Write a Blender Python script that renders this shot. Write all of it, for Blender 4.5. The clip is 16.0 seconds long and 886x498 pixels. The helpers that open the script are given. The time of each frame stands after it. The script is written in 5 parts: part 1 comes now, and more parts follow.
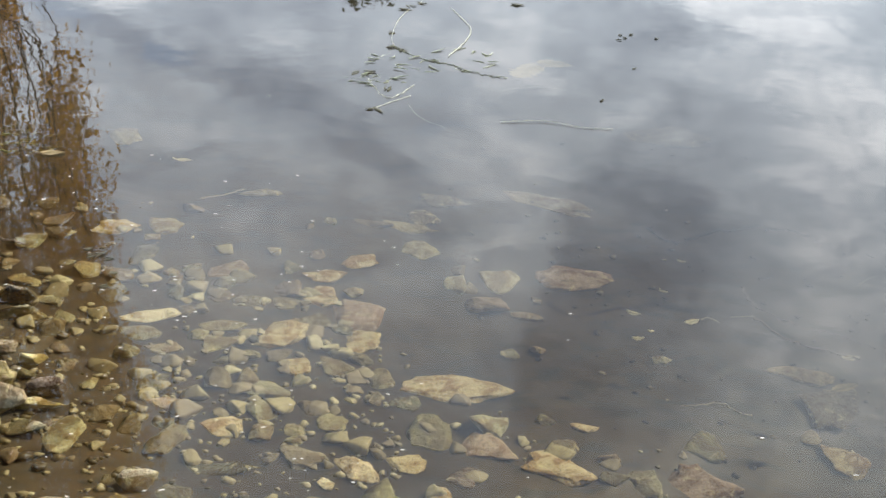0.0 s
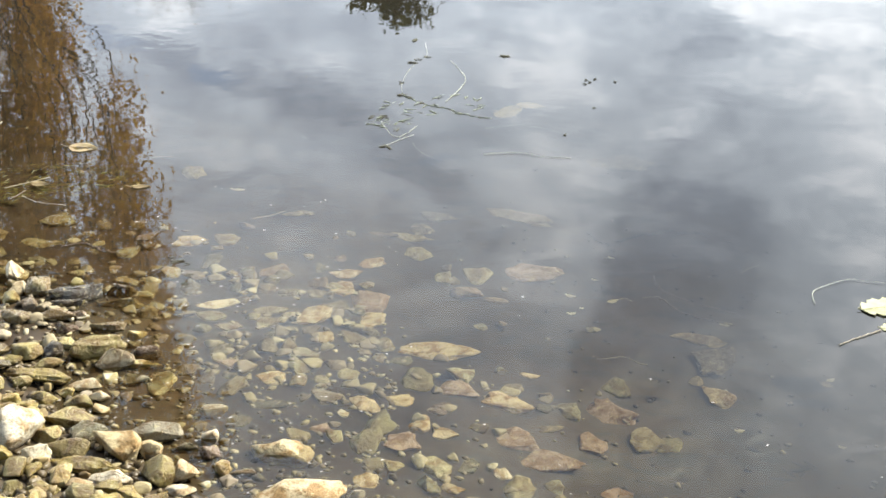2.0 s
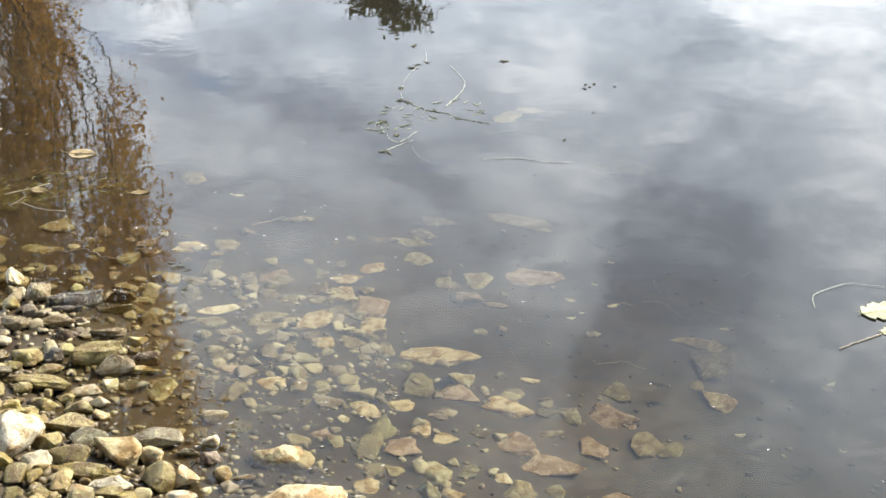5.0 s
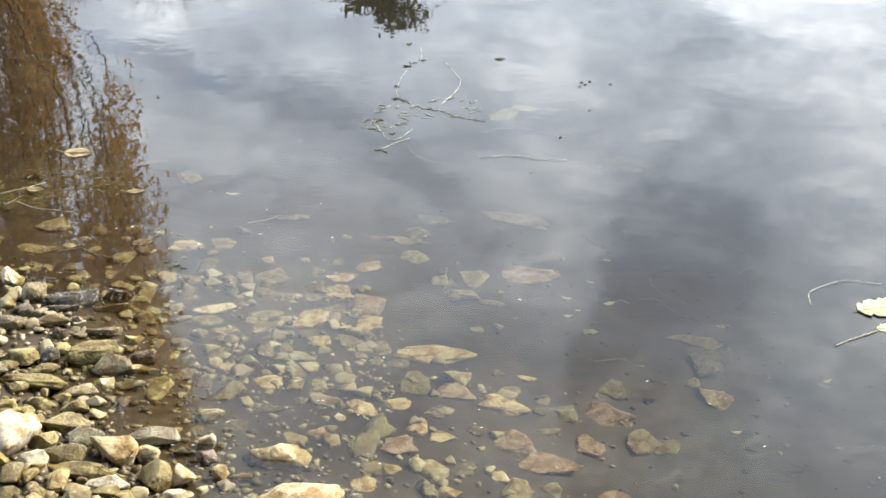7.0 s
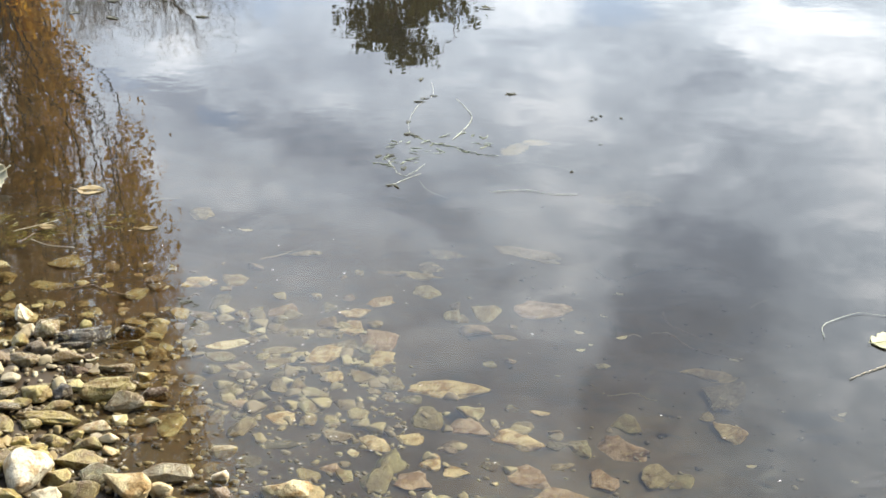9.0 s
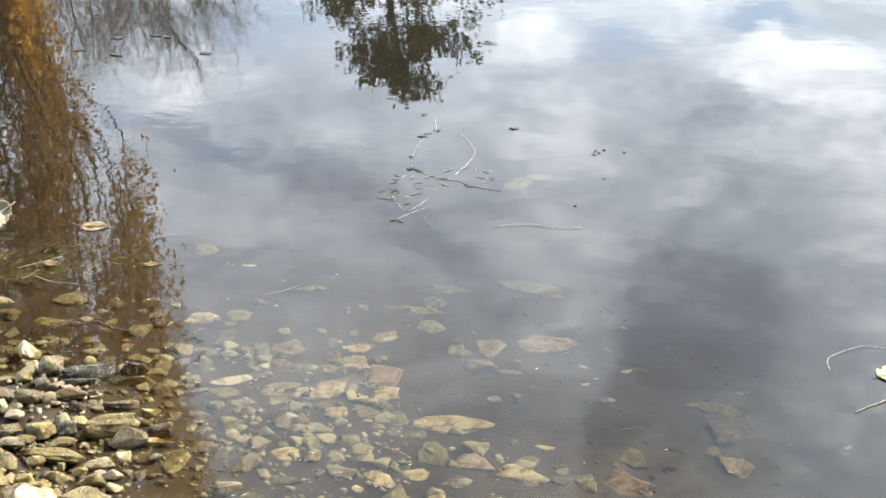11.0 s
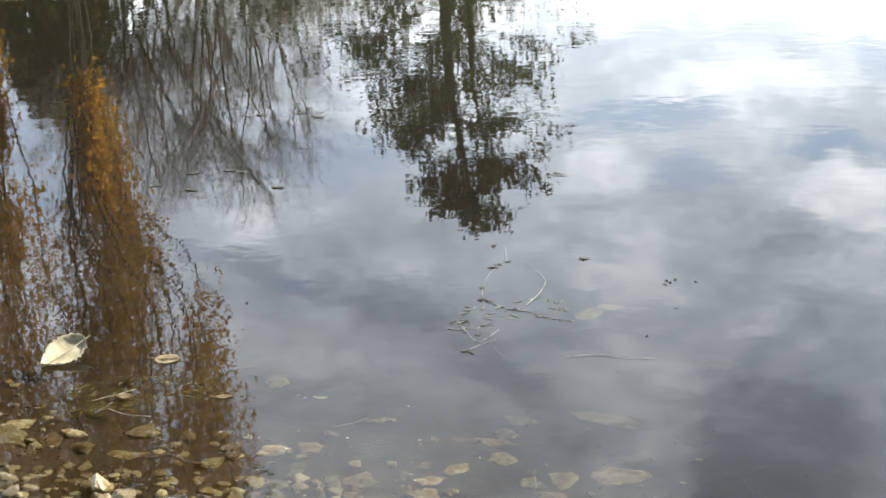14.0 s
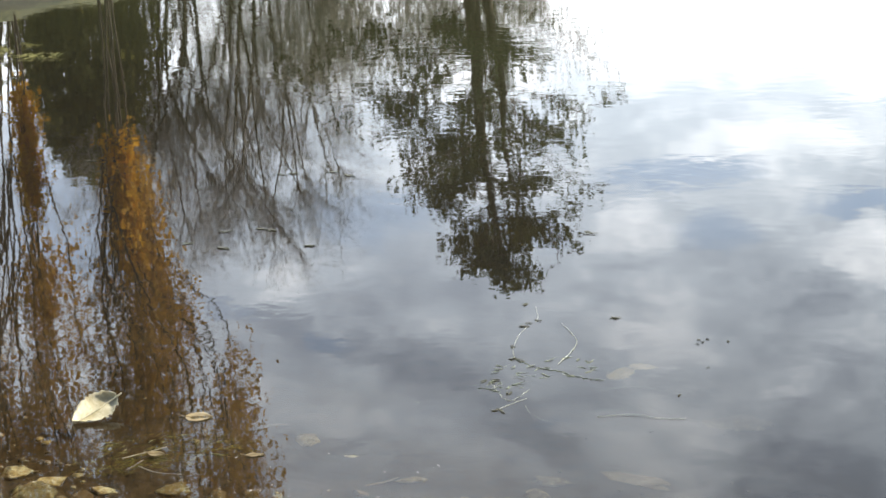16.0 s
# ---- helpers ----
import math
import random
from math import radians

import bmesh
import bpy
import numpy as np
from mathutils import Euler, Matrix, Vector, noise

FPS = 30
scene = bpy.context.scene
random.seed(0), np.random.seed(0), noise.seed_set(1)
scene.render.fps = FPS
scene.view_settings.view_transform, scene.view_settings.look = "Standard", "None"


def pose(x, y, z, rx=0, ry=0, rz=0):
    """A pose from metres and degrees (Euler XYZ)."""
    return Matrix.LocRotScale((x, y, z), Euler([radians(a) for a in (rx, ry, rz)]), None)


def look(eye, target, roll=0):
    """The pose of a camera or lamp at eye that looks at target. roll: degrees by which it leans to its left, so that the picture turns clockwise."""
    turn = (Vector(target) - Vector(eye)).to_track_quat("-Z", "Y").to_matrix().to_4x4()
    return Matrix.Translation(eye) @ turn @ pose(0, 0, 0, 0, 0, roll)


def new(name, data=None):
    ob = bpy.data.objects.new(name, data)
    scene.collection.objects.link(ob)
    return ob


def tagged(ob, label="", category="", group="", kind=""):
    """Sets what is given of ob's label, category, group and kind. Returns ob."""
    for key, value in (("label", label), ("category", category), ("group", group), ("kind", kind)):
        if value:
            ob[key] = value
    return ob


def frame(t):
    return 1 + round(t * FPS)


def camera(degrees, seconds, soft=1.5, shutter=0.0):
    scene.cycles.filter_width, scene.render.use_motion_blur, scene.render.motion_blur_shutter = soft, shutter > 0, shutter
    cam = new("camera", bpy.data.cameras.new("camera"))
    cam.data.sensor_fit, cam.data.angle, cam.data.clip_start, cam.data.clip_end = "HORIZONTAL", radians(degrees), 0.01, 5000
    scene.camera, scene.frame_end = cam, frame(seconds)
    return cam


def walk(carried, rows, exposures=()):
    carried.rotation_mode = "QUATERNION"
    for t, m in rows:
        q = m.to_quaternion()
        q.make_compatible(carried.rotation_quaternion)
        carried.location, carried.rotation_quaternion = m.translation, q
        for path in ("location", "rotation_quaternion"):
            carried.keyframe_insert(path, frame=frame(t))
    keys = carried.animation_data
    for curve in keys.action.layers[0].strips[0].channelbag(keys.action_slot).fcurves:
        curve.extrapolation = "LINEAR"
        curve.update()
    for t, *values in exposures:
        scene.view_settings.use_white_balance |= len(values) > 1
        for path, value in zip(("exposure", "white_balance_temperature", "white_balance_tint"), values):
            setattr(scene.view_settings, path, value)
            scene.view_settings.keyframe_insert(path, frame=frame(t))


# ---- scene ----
cam = camera(33.55, 16.0, soft=1.65)
walk(cam, [
    (0, pose(-0.048, 0.767, 1.127, 0, 0, -6.973) @ pose(0, 0, 0, 63.065) @ pose(0, 0, 0, 0, 0, 3.307)),
    (0.5, pose(-0.047, 0.776, 1.124, 0, 0, -7.228) @ pose(0, 0, 0, 63.349) @ pose(0, 0, 0, 0, 0, 3.169)),
    (1, pose(-0.026, 0.374, 1.313, 0, 0, -5.924) @ pose(0, 0, 0, 63.674) @ pose(0, 0, 0, 0, 0, 2.109)),
    (1.5, pose(-0.006, -0.020, 1.498, 0, 0, -4.895) @ pose(0, 0, 0, 63.668) @ pose(0, 0, 0, 0, 0, 0.933)),
    (2, pose(-0.006, -0.020, 1.498, 0, 0, -4.805) @ pose(0, 0, 0, 63.583) @ pose(0, 0, 0, 0, 0, 1.154)),
    (2.5, pose(-0.006, -0.020, 1.498, 0, 0, -4.993) @ pose(0, 0, 0, 63.712) @ pose(0, 0, 0, 0, 0, 1.047)),
    (3, pose(-0.006, -0.020, 1.498, 0, 0, -5.057) @ pose(0, 0, 0, 63.419) @ pose(0, 0, 0, 0, 0, 1.294)),
    (3.5, pose(-0.006, -0.020, 1.498, 0, 0, -5.006) @ pose(0, 0, 0, 63.666) @ pose(0, 0, 0, 0, 0, 1.029)),
    (4, pose(-0.006, -0.020, 1.498, 0, 0, -4.774) @ pose(0, 0, 0, 63.849) @ pose(0, 0, 0, 0, 0, 0.964)),
    (6.5, pose(-0.006, -0.020, 1.498, 0, 0, -4.877) @ pose(0, 0, 0, 63.655) @ pose(0, 0, 0, 0, 0, 0.999)),
    (7, pose(-0.006, -0.020, 1.498, 0, 0, -4.969) @ pose(0, 0, 0, 63.707) @ pose(0, 0, 0, 0, 0, 0.894)),
    (7.5, pose(-0.006, -0.020, 1.498, 0, 0, -4.793) @ pose(0, 0, 0, 64.125) @ pose(0, 0, 0, 0, 0, 0.850)),
    (8, pose(-0.006, -0.020, 1.498, 0, 0, -4.578) @ pose(0, 0, 0, 64.406) @ pose(0, 0, 0, 0, 0, 0.607)),
    (10.5, pose(-0.006, -0.020, 1.498, 0, 0, -4.432) @ pose(0, 0, 0, 65.971) @ pose(0, 0, 0, 0, 0, 0.193)),
    (11, pose(-0.006, -0.020, 1.498, 0, 0, -4.263) @ pose(0, 0, 0, 66.414) @ pose(0, 0, 0, 0, 0, -0.003)),
    (11.5, pose(-0.006, -0.020, 1.498, 0, 0, -3.372) @ pose(0, 0, 0, 67.822) @ pose(0, 0, 0, 0, 0, -0.485)),
    (12, pose(-0.006, -0.020, 1.498, 0, 0, -3.232) @ pose(0, 0, 0, 68.116) @ pose(0, 0, 0, 0, 0, -0.557)),
    (12.5, pose(-0.006, -0.020, 1.498, 0, 0, -2.596) @ pose(0, 0, 0, 69.117) @ pose(0, 0, 0, 0, 0, -0.906)),
    (13, pose(-0.006, -0.020, 1.498, 0, 0, -2.229) @ pose(0, 0, 0, 69.898) @ pose(0, 0, 0, 0, 0, -1.066)),
    (13.5, pose(-0.006, -0.020, 1.498, 0, 0, -1.615) @ pose(0, 0, 0, 71.049) @ pose(0, 0, 0, 0, 0, -1.306)),
    (14, pose(-0.006, -0.020, 1.498, 0, 0, -1.386) @ pose(0, 0, 0, 71.551) @ pose(0, 0, 0, 0, 0, -1.424)),
    (14.5, pose(-0.006, -0.020, 1.498, 0, 0, -1.019) @ pose(0, 0, 0, 72.321) @ pose(0, 0, 0, 0, 0, -1.490)),
    (15, pose(-0.006, -0.020, 1.498, 0, 0, -0.724) @ pose(0, 0, 0, 72.915) @ pose(0, 0, 0, 0, 0, -1.751)),
    (15.5, pose(-0.006, -0.020, 1.498, 0, 0, -0.461) @ pose(0, 0, 0, 73.415) @ pose(0, 0, 0, 0, 0, -1.669)),
    (16, pose(-0.006, -0.020, 1.498, 0, 0, -0.178) @ pose(0, 0, 0, 73.865) @ pose(0, 0, 0, 0, 0, -1.618)),
], exposures=[(0, 0.98), (0.7, 1.0), (1.3, 1.25), (8.2, 1.24), (10.5, 1.25), (11, 1.22), (12, 0.81), (13, 0.80), (16, 0.79)])

# ---- light ----
SUN_AZ, SUN_EL = 62.0, 43.0
sun_way = Vector((math.sin(radians(SUN_AZ)) * math.cos(radians(SUN_EL)), math.cos(radians(SUN_AZ)) * math.cos(radians(SUN_EL)), math.sin(radians(SUN_EL))))
sun_data = bpy.data.lights.new("sun", "SUN")
sun_data.energy, sun_data.angle, sun_data.color = 5.0, radians(0.6), (1.0, 0.94, 0.82)
sun = new("sun", sun_data)
sun.matrix_world = look(sun_way * 60, (0, 0, 0))


class Nodes:
    """A short hand for node trees."""

    def __init__(self, tree):
        self.tree = tree
        tree.nodes.clear()

    def add(self, kind, inputs=None, operation="", data_type="", blend_type="", interpolation_type="", clamp=False):
        n = self.tree.nodes.new(kind)
        if operation:
            n.operation = operation
        if data_type:
            n.data_type = data_type
        if blend_type:
            n.blend_type = blend_type
        if interpolation_type:
            n.interpolation_type = interpolation_type
        if clamp:
            n.use_clamp = True
        for key, value in (inputs or {}).items():
            if isinstance(value, bpy.types.NodeSocket):
                self.tree.links.new(value, n.inputs[key])
            else:
                n.inputs[key].default_value = value
        return n

    def math(self, op, a, b=0.0, c=0.0, clamp=False):
        return self.add("ShaderNodeMath", {0: a, 1: b, 2: c}, operation=op, clamp=clamp).outputs[0]

    def mix(self, fac, a, b):
        return self.add("ShaderNodeMix", {0: fac, 6: a, 7: b}, data_type="RGBA").outputs[2]

    def mixf(self, fac, a, b):
        return self.add("ShaderNodeMix", {0: fac, 2: a, 3: b}, data_type="FLOAT").outputs[0]

    def noise(self, vec, scale, detail=4.0, rough=0.55, distortion=0.0, out=0):
        return self.add("ShaderNodeTexNoise", {"Vector": vec, "Scale": scale, "Detail": detail, "Roughness": rough, "Distortion": distortion}).outputs[out]

    def span(self, value, lo, hi, a=0.0, b=1.0, smooth=True):
        return self.add("ShaderNodeMapRange", {0: value, 1: lo, 2: hi, 3: a, 4: b}, interpolation_type="SMOOTHSTEP" if smooth else "LINEAR").outputs[0]


def rgb(r, g, b):
    return (r, g, b, 1.0)


world = bpy.data.worlds.new("sky")
scene.world = world
world.use_nodes = True
w = Nodes(world.node_tree)
way = w.add("ShaderNodeTexCoord").outputs["Generated"]
sep = w.add("ShaderNodeSeparateXYZ", {0: way})
sx, sy, sz = sep.outputs
sky = w.add("ShaderNodeTexSky")
sky.sky_type, sky.sun_disc, sky.dust_density = "NISHITA", False, 1.6
sky.sun_elevation, sky.sun_rotation = radians(SUN_EL), radians(SUN_AZ)
clear = w.add("ShaderNodeVectorMath", {0: sky.outputs[0], 3: 0.07}, operation="SCALE").outputs[0]
# broken cloud: azimuth and height over the horizon in degrees, pushed about by turbulence
az = w.math("MULTIPLY", w.math("ARCTAN2", sx, sy), 180 / math.pi)
el = w.math("MULTIPLY", w.math("ARCSINE", sz), 180 / math.pi)
flat = w.add("ShaderNodeCombineXYZ", {0: w.math("MULTIPLY", az, 0.7), 1: el, 2: 0.0}).outputs[0]
push_a = w.math("MULTIPLY", w.math("SUBTRACT", w.noise(flat, 0.42, 6.0, 0.62), 0.5), 3.6)
push_e = w.math("MULTIPLY", w.math("SUBTRACT", w.noise(flat, 0.47, 5.0, 0.6, 0.2), 0.5), 2.6)
a, e = w.math("ADD", az, push_a), w.math("ADD", el, push_e)


def bank(a0, e0, ra, re, turn, weight, edge=0.1):
    """A soft-edged thin place (negative) or thick place in the cloud: middle, half sizes and turn, in degrees."""
    ct, st = math.cos(radians(turn)), math.sin(radians(turn))
    da, de = w.math("SUBTRACT", a, a0), w.math("SUBTRACT", e, e0)
    u = w.math("DIVIDE", w.math("ADD", w.math("MULTIPLY", da, ct), w.math("MULTIPLY", de, st)), ra)
    v = w.math("DIVIDE", w.math("SUBTRACT", w.math("MULTIPLY", de, ct), w.math("MULTIPLY", da, st)), re)
    d = w.math("ADD", w.math("MULTIPLY", u, u), w.math("MULTIPLY", v, v))
    return w.span(d, edge, 1.4, weight, 0.0)


def total(start, banks):
    for b in banks:
        start = w.math("ADD", start, bank(*b))
    return start


stretched = w.add("ShaderNodeCombineXYZ", {0: w.math("MULTIPLY", az, 0.42), 1: el, 2: 4.0}).outputs[0]
puff = w.noise(stretched, 0.30, 7.0, 0.60, 0.6)
tone = w.math("ADD", w.span(puff, 0.30, 0.70, 0.50, 0.73), w.span(el, 7.0, 12.5, 0.27, 0.0))
tone = w.math("ADD", tone, w.span(el, 25.0, 35.0, 0.0, -0.15))
tone = w.math("ADD", tone, w.span(w.noise(stretched, 0.95, 6.0, 0.62, 0.8), 0.34, 0.66, -0.06, 0.06))
# a long dark roll of cloud, bright heads, and thin dark shelves
tone = total(tone, (
    (-6.8, 18.7, 3.4, 0.7, 22.0, -0.18, 0.0), (-2.0, 20.4, 3.4, 0.9, 17.0, -0.18, 0.0), (3.0, 22.6, 3.2, 1.0, 34.0, -0.16, 0.0), (6.0, 25.2, 2.6, 1.0, 45.0, -0.09, 0.0),
    (-5.4, 17.0, 2.8, 0.9, 0.0, 0.12, 0.0), (1.0, 19.2, 3.2, 1.0, 8.0, 0.11, 0.0), (8.0, 15.6, 2.4, 1.1, 0.0, 0.14, 0.0), (9.6, 19.0, 3.0, 2.2, 0.0, 0.10, 0.0),
    (18.4, 16.2, 5.0, 1.3, 2.0, 0.20, 0.1), (20.4, 18.6, 4.2, 1.8, 0.0, 0.14, 0.0), (14.6, 21.6, 2.6, 1.8, 30.0, 0.09, 0.0), (14.0, 12.0, 5.0, 0.9, 0.0, 0.12, 0.0), (9.0, 24.5, 3.0, 4.0, 0.0, 0.07, 0.0), (-3.0, 26.0, 6.0, 4.0, 0.0, 0.05, 0.0),
    (25.0, 30.0, 7.0, 7.0, 0.0, 0.20, 0.0), (16.6, 18.0, 2.4, 0.5, -4.0, -0.10, 0.0), (15.4, 17.2, 1.4, 0.5, 0.0, -0.10, 0.0), (2.0, 13.0, 6.0, 1.4, 0.0, 0.10, 0.0),
))
# the edge of a heavy grey cloud, further to one side the higher it stands
edge = w.math("SUBTRACT", w.math("SUBTRACT", w.span(el, 17.0, 24.0, 18.4, 12.6, False), w.span(el, 24.0, 26.5, 0.0, 0.9, False)), w.span(el, 26.5, 34.0, 0.0, 2.2, False))
inside = w.math("ADD", w.math("SUBTRACT", a, edge), w.math("MULTIPLY", w.math("SUBTRACT", w.noise(flat, 0.22, 3.0, 0.5), 0.5), 4.0))
heavy = w.math("MULTIPLY", w.span(inside, -0.7, 1.0), w.span(e, 17.3, 18.3))
tone = w.math("ADD", tone, w.math("MULTIPLY", heavy, w.math("ADD", w.span(w.math("ADD", e, w.math("MULTIPLY", push_a, 0.8)), 20.8, 26.0, -0.07, -0.30), w.span(inside, 2.6, 9.5, 0.0, 0.27))))
ramp = w.add("ShaderNodeValToRGB", {0: tone})
for k in range(2):
    ramp.color_ramp.elements.new(0.5)
for k, (at, c) in enumerate(((0.0, (0.32, 0.36, 0.47)), (0.35, (0.70, 0.81, 1.00)), (0.68, (1.32, 1.47, 1.66)), (1.0, (2.6, 2.66, 2.76)))):
    ramp.color_ramp.elements[k].position, ramp.color_ramp.elements[k].color = at, rgb(*c)
# rifts through which the blue shows
rift = total(0.0, (
    (9.6, 13.3, 3.8, 0.65, -7.0, 0.75, 0.0), (11.1, 15.6, 1.7, 0.9, 0.0, 0.65, 0.0), (16.8, 14.35, 2.6, 0.5, -4.0, 0.85, 0.0), (18.2, 10.9, 1.6, 0.8, 0.0, 0.4, 0.0),
    (-3.0, 14.7, 3.6, 1.2, 6.0, 0.6, 0.0), (3.2, 15.4, 2.2, 0.6, 0.0, 0.4, 0.0), (-14.0, 14.5, 3.0, 3.0, 0.0, 0.6, 0.0), (-4.6, 19.6, 1.0, 0.5, 15.0, 0.5, 0.0), (-8.6, 18.0, 1.4, 0.5, 20.0, 0.4, 0.0),
))
cloud_colour = w.mix(w.math("MINIMUM", rift, 0.9), ramp.outputs[0], rgb(0.72, 0.95, 1.32))
# the cloud lies ahead; behind and overhead the sky is clear
thick = w.math("MULTIPLY", w.span(sy, -0.2, 0.5), w.span(sz, 0.60, 0.80, 1.0, 0.12))
colour = w.mix(thick, clear, cloud_colour)
bg = w.add("ShaderNodeBackground", {0: colour, 1: 1.0})
w.add("ShaderNodeOutputWorld", {0: bg.outputs[0]})

# ---- materials ----
def material(name):
    m = bpy.data.materials.new(name)
    m.use_nodes = True
    return m, Nodes(m.node_tree)


def finish(n, colour, rough, normal=None, spec=0.4, extra=None):
    inputs = {"Base Color": colour, "Roughness": rough, "Specular IOR Level": spec}
    if normal is not None:
        inputs["Normal"] = normal
    inputs.update(extra or {})
    b = n.add("ShaderNodeBsdfPrincipled", inputs)
    n.add("ShaderNodeOutputMaterial", {0: b.outputs[0]})
    return b


def stone_material(name, tones, film, rough, spec=0.4):
    """Weathered stone: a tone for each stone, veins and spots, pits, and a film of silt on what faces up."""
    m, n = material(name)
    at = n.add("ShaderNodeNewGeometry").outputs["Position"]
    own = n.add("ShaderNodeObjectInfo").outputs["Random"]
    shift = n.add("ShaderNodeVectorMath", {0: at, 1: n.add("ShaderNodeCombineXYZ", {0: n.math("MULTIPLY", own, 7.0), 1: n.math("MULTIPLY", own, 3.0)}).outputs[0]}, operation="ADD").outputs[0]
    ramp = n.add("ShaderNodeValToRGB", {0: own})
    for i, c in enumerate(tones):
        e = ramp.color_ramp.elements[i] if i < 2 else ramp.color_ramp.elements.new(0.5)
    for i, c in enumerate(tones):
        e = ramp.color_ramp.elements[i]
        e.position, e.color = i / (len(tones) - 1), rgb(*c)
    ramp.color_ramp.interpolation = "LINEAR"
    coarse = n.noise(shift, 32.0, 6.0, 0.65, 0.5)
    fine = n.noise(shift, 190.0, 5.0, 0.7)
    c = n.mix(n.span(coarse, 0.42, 0.60), ramp.outputs[0], n.add("ShaderNodeMix", {0: 1.0, 6: ramp.outputs[0], 7: rgb(0.55, 0.42, 0.28)}, data_type="RGBA", blend_type="MULTIPLY").outputs[2])
    c = n.mix(n.span(fine, 0.54, 0.75, 0.0, 0.28), c, rgb(0.50, 0.40, 0.20))
    c = n.mix(n.span(n.noise(shift, 420.0, 3.0, 0.6), 0.54, 0.68, 0.0, 0.65), c, rgb(0.09, 0.065, 0.035))
    c = n.mix(n.span(n.noise(shift, 75.0, 6.0, 0.72, 0.8), 0.54, 0.66, 0.0, 0.6), c, rgb(0.075, 0.052, 0.024))
    c = n.mix(n.span(n.noise(shift, 48.0, 6.0, 0.7, 1.2), 0.56, 0.64, 0.0, 0.55), c, rgb(0.60, 0.51, 0.27))
    up = n.add("ShaderNodeSeparateXYZ", {0: n.add("ShaderNodeNewGeometry").outputs["Normal"]}).outputs[2]
    silt = n.math("MULTIPLY", n.span(n.math("ADD", up, n.math("MULTIPLY", n.math("SUBTRACT", coarse, 0.5), 1.6)), 0.2, 1.0), film)
    c = n.mix(silt, c, rgb(0.12, 0.09, 0.05))
    bump = n.add("ShaderNodeBump", {"Strength": 1.0, "Distance": 0.012, "Height": n.math("ADD", n.math("MULTIPLY", coarse, 0.6), n.math("MULTIPLY", fine, 0.35))}).outputs[0]
    finish(n, c, n.span(fine, 0.3, 0.7, rough - 0.12, rough + 0.12), bump, spec)
    return m


SHORE_TONES = [(0.13, 0.09, 0.018), (0.34, 0.27, 0.065), (0.21, 0.165, 0.045), (0.44, 0.36, 0.12), (0.15, 0.12, 0.028), (0.50, 0.42, 0.17), (0.25, 0.22, 0.045)]
BED_TONES = [(0.19, 0.15, 0.09), (0.42, 0.37, 0.20), (0.24, 0.16, 0.12), (0.13, 0.13, 0.085), (0.50, 0.46, 0.29), (0.21, 0.21, 0.13), (0.33, 0.24, 0.17), (0.15, 0.12, 0.08), (0.44, 0.39, 0.21)]
stone_dry = stone_material("weathered_stone", SHORE_TONES, 0.04, 0.36, 0.5)
stone_wet = stone_material("wet_stone", [(0.65 * c[0], 0.62 * c[1], 0.55 * c[2]) for c in BED_TONES], 0.20, 0.28)
stone_bed = stone_material("silted_stone", BED_TONES, 0.40, 0.6, 0.2)
stone_pale = stone_material("pale_flint", [(0.54, 0.47, 0.30), (0.66, 0.60, 0.45)], 0.03, 0.48, 0.4)
stone_buff = stone_material("buff_limestone", [(0.50, 0.41, 0.23), (0.56, 0.46, 0.30)], 0.06, 0.65, 0.2)
stone_slate = stone_material("wet_slate", [(0.055, 0.055, 0.05), (0.11, 0.105, 0.095)], 0.1, 0.22)
stone_grey = stone_material("mottled_grey_stone", [(0.30, 0.27, 0.18), (0.38, 0.34, 0.22)], 0.06, 0.42, 0.45)
stone_pink = stone_material("pinkish_slab", [(0.33, 0.23, 0.16), (0.42, 0.31, 0.23)], 0.22, 0.6, 0.2)
stone_green = stone_material("algae_stone", [(0.20, 0.19, 0.08), (0.24, 0.21, 0.10)], 0.4, 0.6)


def gravel_material(name="gravel", tones=((0.13, 0.10, 0.06), (0.32, 0.27, 0.15), (0.19, 0.15, 0.10), (0.42, 0.38, 0.25)), rough=0.6):
    m, n = material(name)
    own = n.add("ShaderNodeNewGeometry").outputs["Random Per Island"]
    at = n.add("ShaderNodeTexCoord").outputs["Object"]
    ramp = n.add("ShaderNodeValToRGB", {0: own})
    for i in range(2):
        ramp.color_ramp.elements.new(0.5)
    for i, c in enumerate(tones):
        ramp.color_ramp.elements[i].position, ramp.color_ramp.elements[i].color = i / 3, rgb(*c)
    g = n.noise(at, 160.0, 4.0, 0.7)
    c = n.mix(n.span(g, 0.4, 0.7, 0.0, 0.5), ramp.outputs[0], rgb(0.11, 0.08, 0.045))
    finish(n, c, rough, n.add("ShaderNodeBump", {"Strength": 0.4, "Distance": 0.004, "Height": g}).outputs[0])
    return m


gravel_mat = gravel_material()
bank_stone = gravel_material("bank_stone", [(0.13, 0.085, 0.03), (0.33, 0.25, 0.10), (0.21, 0.155, 0.065), (0.42, 0.35, 0.18)], 0.6)
litter_mat = gravel_material("sunken_litter", [(0.012, 0.010, 0.007), (0.03, 0.024, 0.015), (0.02, 0.016, 0.010), (0.26, 0.22, 0.14)], 0.7)
damp_gravel = gravel_material("damp_gravel", [(0.035, 0.024, 0.011), (0.10, 0.075, 0.035), (0.055, 0.040, 0.018), (0.20, 0.16, 0.085)], 0.32)


